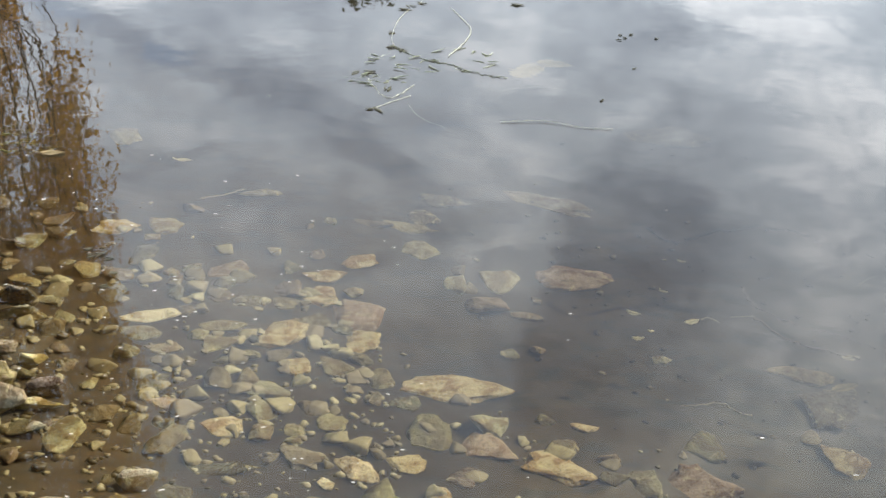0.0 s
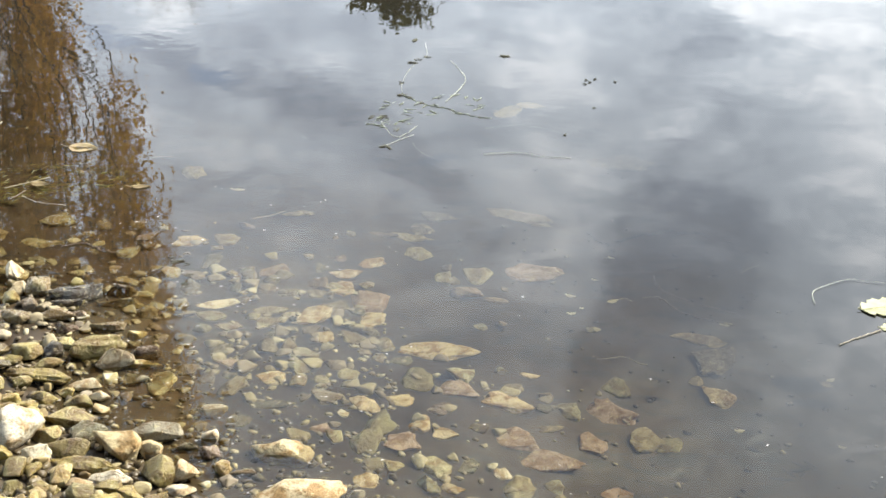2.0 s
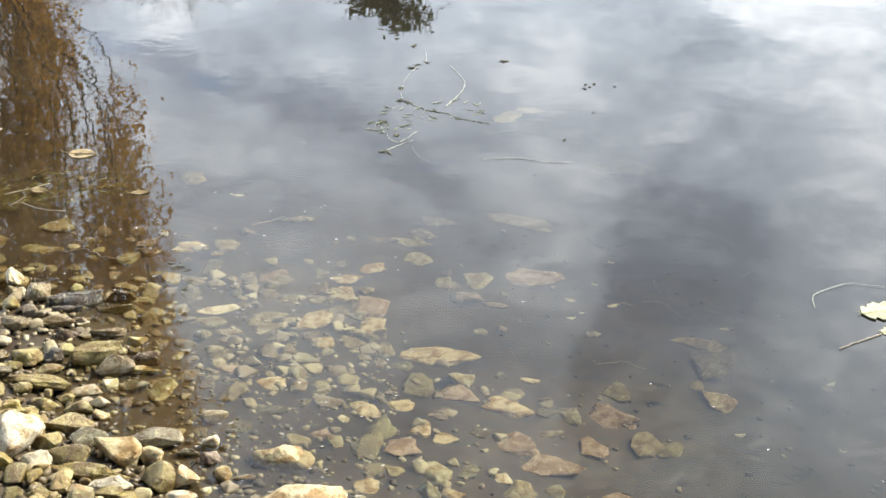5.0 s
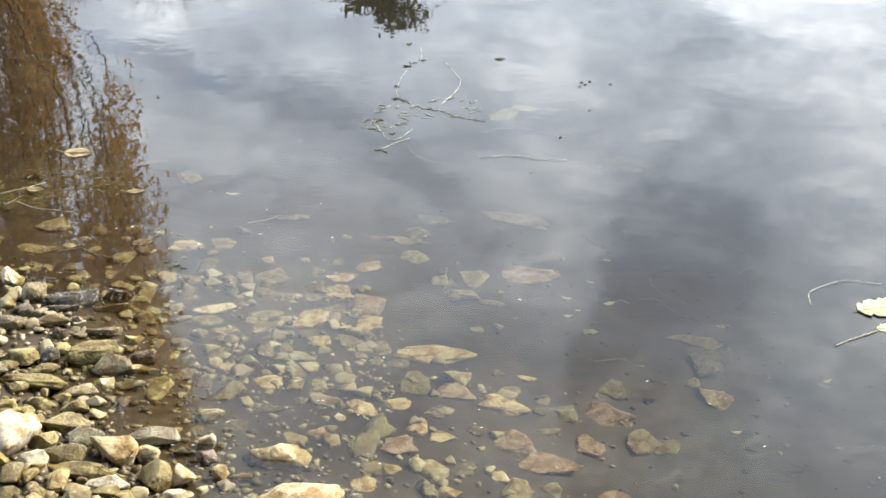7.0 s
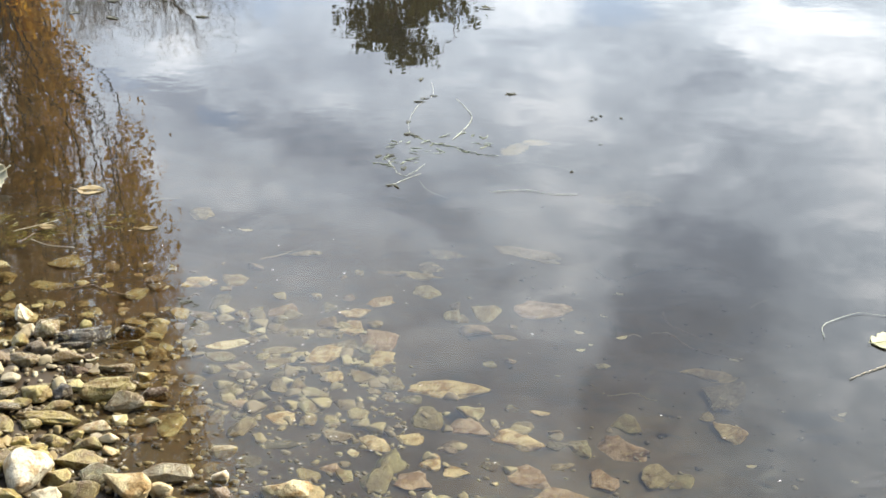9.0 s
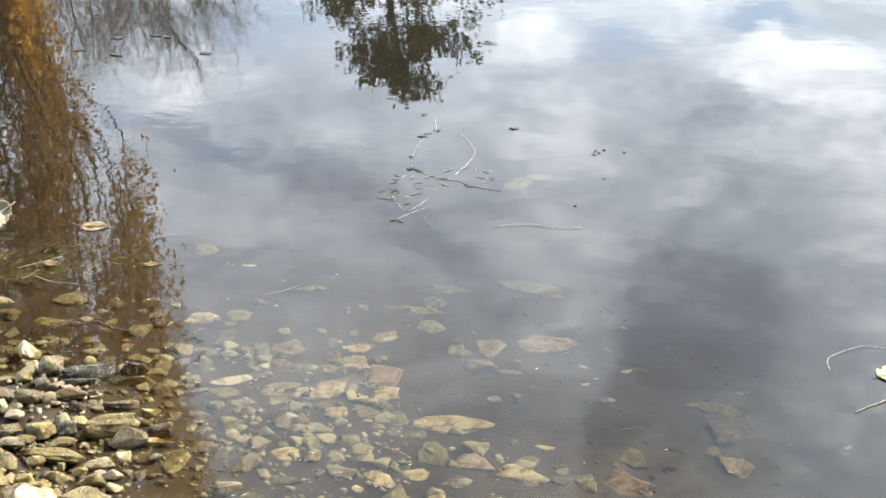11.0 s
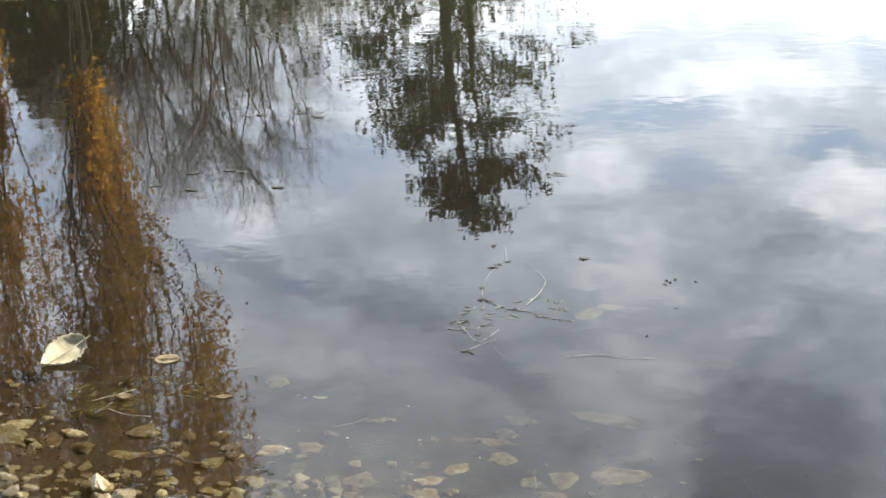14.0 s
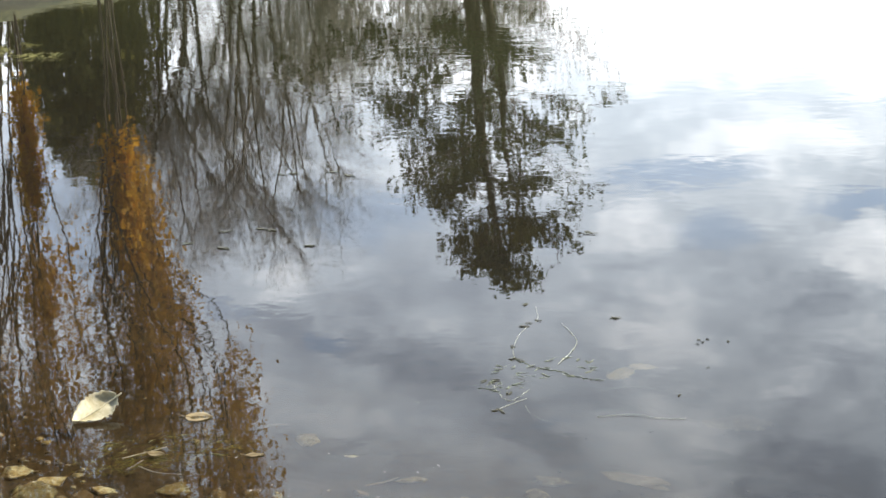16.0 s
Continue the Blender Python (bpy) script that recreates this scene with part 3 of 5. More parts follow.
stone(-0.133, 2.384, 0.114, 0.020, 0.009, 0, "wet", sunk=0.25)
stone(-0.191, 2.315, 0.060, 0.033, 0.010, 0, "wet", sunk=0.25)
stone(-0.147, 2.738, 0.059, 0.035, 0.009, 10, "bed", sunk=0.25)
stone(-0.341, 3.149, 0.085, 0.045, 0.010, 0, "buff", sunk=0.25)
stone(-0.254, 3.164, 0.063, 0.050, 0.012, 12, "bed", sunk=0.25)
stone(0.189, 3.226, 0.116, 0.029, 0.009, -12, "bed", sunk=0.25)
stone(0.263, 3.360, 0.102, 0.040, 0.009, -10, "bed", sunk=0.25)
stone(0.213, 3.279, 0.074, 0.049, 0.011, 10, "wet", sunk=0.25)
stone(0.117, 3.233, 0.084, 0.024, 0.009, 0, "bed", sunk=0.25)
stone(0.463, 3.383, 0.198, 0.046, 0.010, -22, "bed", sunk=0.25)
stone(0.796, 3.762, 0.233, 0.076, 0.015, -6, "bed", sunk=0.25)
stone(-0.089, 3.349, 0.087, 0.025, 0.009, 0, "bed", sunk=0.25)
stone(-0.009, 2.829, 0.076, 0.037, 0.010, 0, "wet", sunk=0.25)
stone(-0.052, 2.895, 0.064, 0.035, 0.009, 0, "bed", sunk=0.25)
stone(-0.108, 2.885, 0.051, 0.031, 0.009, 0, "wet", sunk=0.25)
stone(-0.376, 3.608, 0.074, 0.062, 0.013, 15, "bed", sunk=0.25)
stone(0.129, 2.589, 0.054, 0.030, 0.009, 0, "wet", sunk=0.25)
stone(-0.011, 2.552, 0.035, 0.035, 0.010, 0, "bed", sunk=0.25)
stone(0.023, 2.517, 0.046, 0.029, 0.009, 0, "bed", sunk=0.25)
stone(-0.076, 2.279, 0.053, 0.027, 0.009, -10, "bed", sunk=0.25)
stone(-0.034, 2.304, 0.047, 0.027, 0.009, 0, "pink", sunk=0.25)
stone(0.265, 2.312, 0.044, 0.025, 0.009, 0, "wet", sunk=0.25)
stone(0.097, 2.174, 0.041, 0.027, 0.009, 0, "bed", sunk=0.25)
stone(0.009, 2.359, 0.024, 0.018, 0.009, 0, "pale", sunk=0.25)
stone(-0.686, 3.099, 0.123, 0.037, 0.011, -5, "wet", sunk=0.3)
stone(-0.103, 2.192, 0.116, 0.070, 0.036, -23, "buff", sunk=0.2, slab=False, worn=0.7)
stone(-0.075, 2.059, 0.175, 0.083, 0.030, 5, "buff", sunk=0.2, slab=False, worn=0.7)
stone(-1.064, 3.314, 0.091, 0.050, 0.027, -10, "pale", sunk=0.2)
stone(-0.968, 3.273, 0.075, 0.041, 0.022, 20, "buff", sunk=0.2)
stone(-0.991, 3.199, 0.119, 0.065, 0.036, 0, "wet", sunk=0.2)
stone(-0.830, 3.222, 0.062, 0.034, 0.019, -30, "pale", sunk=0.2)
stone(-0.667, 3.249, 0.085, 0.047, 0.025, 10, "bed", sunk=0.2)

stone(-0.700, 2.903, 0.055, 0.049, 0.038, 0, "pale", sunk=0.12, worn=0.55, slab=False)
stone(-0.636, 2.808, 0.053, 0.055, 0.037, 0, "wet", sunk=0.12, worn=0.95, slab=False)
stone(-0.683, 2.766, 0.036, 0.031, 0.025, 0, "dry", sunk=0.12, worn=0.85, slab=False)
stone(-0.553, 2.785, 0.122, 0.039, 0.031, 14, "slate", sunk=0.12, worn=0.75, slab=False)
stone(-0.572, 2.748, 0.082, 0.023, 0.018, 0, "slate", sunk=0.12, worn=0.75, slab=False)
stone(-0.561, 2.853, 0.028, 0.026, 0.019, 0, "dry", sunk=0.12, worn=0.75, slab=False)
stone(-0.651, 2.672, 0.070, 0.035, 0.028, 0, "wet", sunk=0.12, worn=0.75, slab=False)
stone(-0.636, 2.731, 0.041, 0.028, 0.022, 0, "wet", sunk=0.12, worn=0.85, slab=False)
stone(-0.586, 2.692, 0.101, 0.028, 0.022, 0, "wet", sunk=0.12, worn=0.75, slab=False)
stone(-0.534, 2.703, 0.041, 0.020, 0.016, 0, "wet", sunk=0.12, worn=0.85, slab=False)
stone(-0.548, 2.644, 0.045, 0.025, 0.020, 0, "wet", sunk=0.12, worn=0.85, slab=False)
stone(-0.471, 2.650, 0.082, 0.025, 0.020, 0, "wet", sunk=0.12, worn=0.65, slab=False)
stone(-0.464, 2.833, 0.067, 0.034, 0.027, 0, "wet", sunk=0.12, worn=0.65, slab=False)
stone(-0.457, 2.774, 0.099, 0.023, 0.018, 0, "wet", sunk=0.12, worn=0.65, slab=False)
stone(-0.406, 2.627, 0.042, 0.022, 0.018, 0, "dry", sunk=0.12, worn=0.95, slab=False)
stone(-0.425, 2.595, 0.059, 0.020, 0.016, 0, "wet", sunk=0.12, worn=0.75, slab=False)
stone(-0.476, 2.556, 0.118, 0.050, 0.044, 24, "dry", sunk=0.12, worn=0.45, slab=False)
stone(-0.433, 2.510, 0.080, 0.054, 0.042, 0, "grey", sunk=0.12, worn=0.95, slab=False)
stone(-0.381, 2.552, 0.064, 0.029, 0.023, 0, "wet", sunk=0.12, worn=0.65, slab=False)
stone(-0.383, 2.512, 0.079, 0.021, 0.017, 0, "dry", sunk=0.12, worn=0.65, slab=False)
stone(-0.610, 2.537, 0.065, 0.034, 0.027, 0, "dry", sunk=0.12, worn=0.95, slab=False)
stone(-0.562, 2.550, 0.044, 0.041, 0.030, 0, "slate", sunk=0.12, worn=0.85, slab=False)
stone(-0.634, 2.516, 0.039, 0.027, 0.021, 0, "dry", sunk=0.12, worn=0.85, slab=False)
stone(-0.566, 2.499, 0.064, 0.024, 0.019, 0, "dry", sunk=0.12, worn=0.95, slab=False)
stone(-0.572, 2.443, 0.139, 0.033, 0.026, -16, "dry", sunk=0.12, worn=0.65, slab=False)
stone(-0.482, 2.419, 0.065, 0.026, 0.020, 0, "pale", sunk=0.12, worn=0.85, slab=False)
stone(-0.599, 2.420, 0.040, 0.026, 0.021, 0, "dry", sunk=0.12, worn=0.85, slab=False)
stone(-0.514, 2.395, 0.032, 0.023, 0.018, 0, "dry", sunk=0.12, worn=0.85, slab=False)
stone(-0.488, 2.362, 0.061, 0.028, 0.022, 0, "dry", sunk=0.12, worn=0.85, slab=False)
stone(-0.450, 2.380, 0.042, 0.023, 0.018, 0, "pale", sunk=0.12, worn=0.85, slab=False)
stone(-0.440, 2.336, 0.032, 0.020, 0.016, 0, "buff", sunk=0.12, worn=0.95, slab=False)
stone(-0.548, 2.367, 0.052, 0.032, 0.026, 0, "dry", sunk=0.12, worn=0.85, slab=False)
stone(-0.602, 2.340, 0.037, 0.030, 0.024, 0, "dry", sunk=0.12, worn=0.75, slab=False)
stone(-0.567, 2.212, 0.090, 0.102, 0.062, 0, "pale", sunk=0.12, worn=0.95, slab=False)
stone(-0.489, 2.282, 0.091, 0.040, 0.032, 8, "dry", sunk=0.12, worn=0.95, slab=False)
stone(-0.447, 2.236, 0.068, 0.040, 0.032, 0, "wet", sunk=0.12, worn=0.95, slab=False)
stone(-0.521, 2.216, 0.059, 0.033, 0.026, 0, "dry", sunk=0.12, worn=0.85, slab=False)
stone(-0.523, 2.135, 0.053, 0.037, 0.029, 0, "pale", sunk=0.12, worn=0.55, slab=False)
stone(-0.474, 2.165, 0.083, 0.039, 0.031, 0, "dry", sunk=0.12, worn=0.95, slab=False)
stone(-0.399, 2.183, 0.095, 0.054, 0.043, -25, "buff", sunk=0.12, worn=0.65, slab=False)
stone(-0.430, 2.112, 0.149, 0.036, 0.029, -20, "dry", sunk=0.12, worn=0.45, slab=False)
stone(-0.547, 2.087, 0.039, 0.051, 0.026, 0, "dry", sunk=0.12, worn=0.95, slab=False)
stone(-0.518, 2.076, 0.029, 0.036, 0.020, 0, "dry", sunk=0.12, worn=0.95, slab=False)
stone(-0.470, 2.069, 0.040, 0.044, 0.028, 0, "dry", sunk=0.12, worn=0.75, slab=False)
stone(-0.391, 2.084, 0.081, 0.027, 0.022, 0, "pale", sunk=0.12, worn=0.65, slab=False)
stone(-0.438, 2.043, 0.049, 0.027, 0.021, 0, "pale", sunk=0.12, worn=0.85, slab=False)
stone(-0.387, 2.047, 0.051, 0.027, 0.021, 0, "dry", sunk=0.12, worn=0.85, slab=False)
stone(-0.492, 2.031, 0.058, 0.025, 0.020, 0, "dry", sunk=0.12, worn=0.85, slab=False)
stone(-0.541, 2.026, 0.033, 0.027, 0.021, 0, "dry", sunk=0.12, worn=0.95, slab=False)
stone(-0.330, 2.250, 0.099, 0.037, 0.030, 0, "grey", sunk=0.12, worn=0.95, slab=False)
stone(-0.336, 2.191, 0.048, 0.037, 0.029, 0, "buff", sunk=0.12, worn=0.65, slab=False)
stone(-0.313, 2.104, 0.063, 0.063, 0.043, 0, "dry", sunk=0.12, worn=0.95, slab=False)
stone(-0.266, 2.117, 0.049, 0.048, 0.034, 0, "buff", sunk=0.12, worn=0.95, slab=False)
stone(-0.233, 2.242, 0.033, 0.026, 0.021, 0, "pale", sunk=0.12, worn=0.75, slab=False)
stone(-0.266, 2.211, 0.053, 0.020, 0.016, 0, "wet", sunk=0.12, worn=0.75, slab=False)
stone(-0.228, 2.185, 0.044, 0.032, 0.026, 0, "wet", sunk=0.12, worn=0.85, slab=False)
stone(-0.203, 2.134, 0.032, 0.042, 0.022, 0, "dry", sunk=0.12, worn=0.85, slab=False)
stone(-0.233, 2.330, 0.055, 0.025, 0.020, 0, "grey", sunk=0.12, worn=0.95, slab=False)
stone(-0.271, 2.060, 0.055, 0.021, 0.016, 0, "pale", sunk=0.12, worn=0.85, slab=False)
stone(0.029, 2.061, 0.029, 0.019, 0.015, 0, "pale", sunk=0.12, worn=0.95, slab=False)
stone(-0.167, 2.127, 0.045, 0.013, 0.010, 0, "wet", sunk=0.12, worn=0.85, slab=False)
stone(-0.541, 2.580, 0.047, 0.025, 0.019, 0, "dry", sunk=0.12, worn=0.75, slab=False)
stone(-0.093, 2.741, 0.018, 0.012, 0.012, 20, "slate", sunk=-1.2)

# scattered pebbles, each one of a dozen shapes, in its own size and turn
shapes = {key: [stone_mesh("pebble", 540 + i, 3, MATS[key], (0.6, 0.8, 1.0)[i % 3], i % 4 == 0, 0.10) for i in range(12)] for key in ("dry", "wet", "bed", "pale")}
rnd = random.Random(7)


def pebble(x, y, size, tone, lift=0.0, flat_shape=0.55):
    me = rnd.choice(shapes[tone])
    ob = new("pebble", me)
    a, b, c = size, size * rnd.uniform(0.6, 0.95), size * rnd.uniform(flat_shape - 0.2, flat_shape + 0.15)
    z = ground_z(x, y)
    ob.matrix_world = pose(x, y, z + c * rnd.uniform(0.15, 0.38) + lift, rnd.gauss(0, 14), rnd.gauss(0, 14), rnd.uniform(0, 360)) @ Matrix.Diagonal((a, b, c, 1))
    where = {"dry": "tan sunlit pebble heaped on the bank", "wet": "wet brown pebble at the waterline", "bed": "silted pebble on the pond bed", "pale": "cream flint pebble on the bank"}
    tagged(ob, where[tone], "pebble", "pebbles on the bank" if z > 0.01 else "pebbles in the shallows")
    taken.append((x, y, size * 0.5))


def free(x, y, r, pack):
    return all((x - a) ** 2 + (y - b) ** 2 > (pack * (r + c)) ** 2 for a, b, c in taken)


made = 0
for _ in range(9000):
    if made >= 100:
        break
    x, y = rnd.uniform(-1.0, 0.25), rnd.uniform(1.85, 3.1)
    s = shore(x, y)
    if s > -0.02 or s < -0.42 or (y > 2.5 and rnd.random() < 0.6):
        continue
    size = rnd.choice((0.044, 0.056, 0.068, 0.080, 0.092)) * rnd.uniform(0.85, 1.15)
    if free(x, y, size * 0.5, 0.80):
        pebble(x, y, size, "wet" if (s > -0.05 or y > 2.45) and rnd.random() < 0.65 else "pale" if rnd.random() < 0.04 else "dry", rnd.choice((0, 0, 0.008)), 0.54)
        made += 1
made = 0
for _ in range(9000):
    if made >= 130:
        break
    x, y = rnd.uniform(-0.95, 0.75), rnd.uniform(2.0, 3.25)
    s = shore(x, y)
    # stones lie thick to the left of the mud and thin out to the right and outwards
    keep = (1.0 if x < 0.10 else 0.75 if x < 0.42 and y < 2.5 else 0.05) * (1.0 if y < 3.0 or x < -0.4 else 0.12) * (0.2 if y < 2.45 else 0.55 if y < 2.7 or x < -0.3 else 0.8)
    if s < 0.03 or s > 1.1 or rnd.random() > keep:
        continue
    size = rnd.choice((0.028, 0.036, 0.044, 0.055, 0.070)) * rnd.uniform(0.85, 1.2)
    if free(x, y, size * 0.5, 0.78):
        pebble(x, y, size, "bed", 0.0, 0.32 if x < -0.3 else 0.45)
        made += 1


def gravel(name, count, area, keep, sizes, mat, seed, label, level=1, lift=0.1):
    """Grit and pebbles too many to count: one joined mesh of little broken stones."""
    r = random.Random(seed)
    bases = []
    for i in range(8):
        me = stone_mesh("grit", 800 + i + seed * 20, level, mat, 0.5, i % 2 == 0, 0.08)
        bases.append((np.array([v.co for v in me.vertices]), [tuple(f.vertices) for f in me.polygons]))
        bpy.data.meshes.remove(me)
    verts, faces = [], []
    n = 0
    while n < count:
        x, y = r.uniform(area[0], area[1]), r.uniform(area[2], area[3])
        if r.random() > keep(x, y):
            n += 0.02
            continue
        n += 1
        vs, fs = r.choice(bases)
        a = r.choice(sizes) * r.uniform(0.7, 1.3)
        m = np.array(pose(0, 0, 0, r.uniform(-25, 25), r.uniform(-25, 25), r.uniform(0, 360)).to_3x3())
        p = (vs * np.array((a, a * r.uniform(0.6, 1), a * r.uniform(0.35, 0.7)))) @ m.T + np.array((x, y, ground_z(x, y) + a * lift))
        k = len(verts)
        verts.extend(map(tuple, p))
        faces.extend(tuple(q + k for q in f) for f in fs)
    ob = mesh_object(name, verts, faces, mat)
    return tagged(ob, label, "gravel", kind="stuff")


gravel("bank_gravel", 5200, (-1.5, 0.9, 1.5, 3.7), lambda x, y: 1.0 if -0.6 < shore(x, y) < 0.0 else 0.18 if 0 <= shore(x, y) < 0.3 else 0.0, (0.008, 0.012, 0.016, 0.022), damp_gravel, 3, "fine damp brown gravel filling the gaps between bank pebbles")
gravel("bed_gravel", 1150, (-1.2, 1.6, 1.9, 4.2), lambda x, y: (0.9 if x < 0.12 else 0.16) * (1.0 if y < 2.8 else 0.10) * (1.0 if 0.0 < shore(x, y) < 0.75 else 0.06 if 0 < shore(x, y) < 1.6 else 0.0), (0.006, 0.009, 0.012, 0.016), gravel_mat, 4, "scattered pale grit on the silty pond bed")
gravel("bank_pebbles", 260, (-1.3, 0.5, 1.6, 3.3), lambda x, y: (0.25 if y > 2.5 else 1.0) if -0.55 < shore(x, y) < -0.03 else 0.0, (0.018, 0.024, 0.032), bank_stone, 5, "tan and cream pebbles heaped on the bank", 2, 0.3)
gravel("bed_pebbles", 260, (-1.1, 0.9, 2.0, 3.6), lambda x, y: (0.1 if x < 0.10 and y < 2.4 else 1.0 if x < 0.10 and y < 3.0 else 0.5 if x < 0.45 and y < 2.5 else 0.06) * (1.0 if 0.0 < shore(x, y) < 0.8 else 0.0), (0.018, 0.024, 0.030, 0.038), gravel_mat, 6, "small tan pebbles strewn over the pond bed", 2, 0.12)

gravel("bed_litter", 420, (0.25, 1.7, 2.0, 3.7), lambda x, y: 0.9 if x > 0.42 and 0.3 < shore(x, y) < 1.5 else 0.25, (0.004, 0.006, 0.009, 0.014), litter_mat, 9, "dark rotting litter strewn over the silty pond bed", 1, 0.12)


def near_patch(x, y):
    return -1.25 < x < 0.45 and 1.6 < y < 3.5 and shore(x, y) > -0.5


gravel("beach_pebbles", 11000, (-6.0, 4.5, -3.0, 8.0), lambda x, y: 0.0 if near_patch(x, y) else 1.0 if -1.3 < shore(x, y) < 0.02 else 0.35 if -2.2 < shore(x, y) < 0.35 else 0.0, (0.022, 0.03, 0.042, 0.058, 0.075), bank_stone, 7, "tan and brown pebbles covering the rest of the bank", 1, 0.22)

# ---- trees on the far bank and on the spit ----
class Wood:
    """Collects tapered round branches in one mesh."""

    def __init__(self):
        self.verts, self.faces, self.tips = [], [], []

    def tube(self, pts, radii, sides=6):
        k0 = len(self.verts)
        for i, p in enumerate(pts):
            d = (pts[min(i + 1, len(pts) - 1)] - pts[max(i - 1, 0)]).normalized()
            a = d.orthogonal().normalized()
            b = d.cross(a)
            for j in range(sides):
                t = 2 * math.pi * j / sides
                self.verts.append(tuple(p + (a * math.cos(t) + b * math.sin(t)) * radii[i]))
        for i in range(len(pts) - 1):
            for j in range(sides):
                u, v = k0 + i * sides + j, k0 + i * sides + (j + 1) % sides
                self.faces.append((u, v, v + sides, u + sides))

    def limb(self, r, start, way, length, radius, depth, spec):
        """One limb that bends on its way and splits. spec: bend, lift, forks, spread, shrink."""
        n = 5 if depth > 1 else 3
        pts, radii, p, d = [start.copy()], [radius], start.copy(), way.normalized()
        for i in range(n):
            d = (d + Vector((r.gauss(0, 1), r.gauss(0, 1), r.gauss(0, 0.7))) * spec["bend"] + Vector((0, 0, spec["lift"]))).normalized()
            p = p + d * length / n
            pts.append(p.copy())
            radii.append(radius * (1 - 0.55 * (i + 1) / n))
        self.tube(pts, radii, 7 if depth > 2 else 4 if depth > 1 else 3)
        if depth == 0:
            self.tips.append((pts[-1], d))
            return
        for i in range(spec["forks"]):
            at = pts[r.randint(max(1, n // 2 - 1), n)] if i else pts[-1]
            side = Vector((r.gauss(0, 1), r.gauss(0, 1), r.gauss(0, 0.6))).normalized()
            self.limb(r, at, d + side * spec["spread"], length * spec["shrink"] * r.uniform(0.75, 1.2), radius * 0.55, depth - 1, spec)
        if depth <= 2:
            self.tips.append((pts[-1], d))


def leaf_cloud(name, centres, per, spread, size, mat, parent, seed, squash=0.8):
    """Loose sprays of small leaves round the given places, one joined mesh."""
    r = np.random.RandomState(seed)
    c = np.repeat(np.array(centres), per, axis=0)
    n = len(c)
    c = c + r.normal(0, 1, (n, 3)) * np.array((spread, spread, spread * squash))
    a = r.normal(0, 1, (n, 3))
    a /= np.linalg.norm(a, axis=1)[:, None]
    b = np.cross(a, r.normal(0, 1, (n, 3)))
    b /= np.linalg.norm(b, axis=1)[:, None]
    s = size * r.uniform(0.6, 1.4, (n, 1))
    t = np.cross(a, b)
    quad = np.stack([c - a * s, c + b * s * 0.55 + t * s * 0.15, c + a * s, c - b * s * 0.55 + t * s * 0.15], 1).reshape(-1, 3)
    faces = [(4 * i, 4 * i + 1, 4 * i + 2, 4 * i + 3) for i in range(n)]
    return mesh_object(name, quad.tolist(), faces, mat, False, parent)


def base_at(name, x, y, label, category, group=""):
    ob = new(name)
    ob.location = (x, y, ground_z(x, y) - 0.03)
    return tagged(ob, label, category, group)


def wood_part(name, wood, mat, parent):
    return mesh_object(name, wood.verts, wood.faces, mat, True, parent)


def round_tree(x, y, height, seed, label, profile, lean=0.0, leaves=green_leaves, leaf=0.082, per=31, gaps=-0.075):
    """A leafy tree with a twin trunk that runs up through the crown, rising limbs, and leaf sprays in clumps with sky between. profile: rows of height and the crown's half width there."""
    r = random.Random(seed)
    tree = base_at("tree", x, y, label, "tree")
    trunk, limbs = Wood(), Wood()
    axis = [Vector((lean * (i / 9) ** 1.4 + 0.10 * math.sin(i * 0.9) * i / 8, 0.08 * math.cos(i * 1.3) * i / 8, height * 0.95 * i / 9)) for i in range(10)]
    trunk.tube(axis, [0.24 * (1 - i / 10.5) + (0.10 if i == 0 else 0) for i in range(10)], 10)
    twin = [Vector((0.10 + 0.42 * min(1.0, i / 3) + lean * 0.8 * (i / 9) ** 1.4 + 0.08 * math.sin(i * 1.7), 0.1 * i / 4, height * 0.8 * i / 9)) for i in range(10)]
    trunk.tube(twin, [0.15 * (1 - i / 10.5) for i in range(10)], 8)
    spec = {"bend": 0.16, "lift": 0.05, "forks": 3, "spread": 0.75, "shrink": 0.58}
    hs, ws = [p[0] for p in profile], [p[1] for p in profile]
    count = 50
    for i in range(count):
        h = hs[0] + (hs[-1] - hs[0]) * (i + r.random()) / count
        reach = float(np.interp(h, hs, ws)) * r.uniform(0.45, 1.08)
        ang = i * 2.4 + r.uniform(-0.4, 0.4)
        k = min(8.999, h * 0.92 / (height * 0.95) * 9)
        foot = axis[int(k)].lerp(axis[int(k) + 1], k - int(k))
        limbs.limb(r, foot, Vector((math.cos(ang), math.sin(ang), 0.22)), reach * 0.62, 0.05, 2, spec)
    wood_part("trunk", trunk, bark, tree)
    wood_part("limbs", limbs, bark, tree)
    centres = [tuple(p) for p, _ in limbs.tips if noise.noise(p * 1.15 + Vector((seed, 0, 0))) > gaps - 0.16 * (p.z < 5.0) - 0.10 * (abs(p.x - lean * p.z / height) < 0.7) and r.random() < 1.15 - 0.75 * p.z / height]
    leaf_cloud("crown", centres, per, 0.20, leaf, leaves, tree, seed)
    return tree


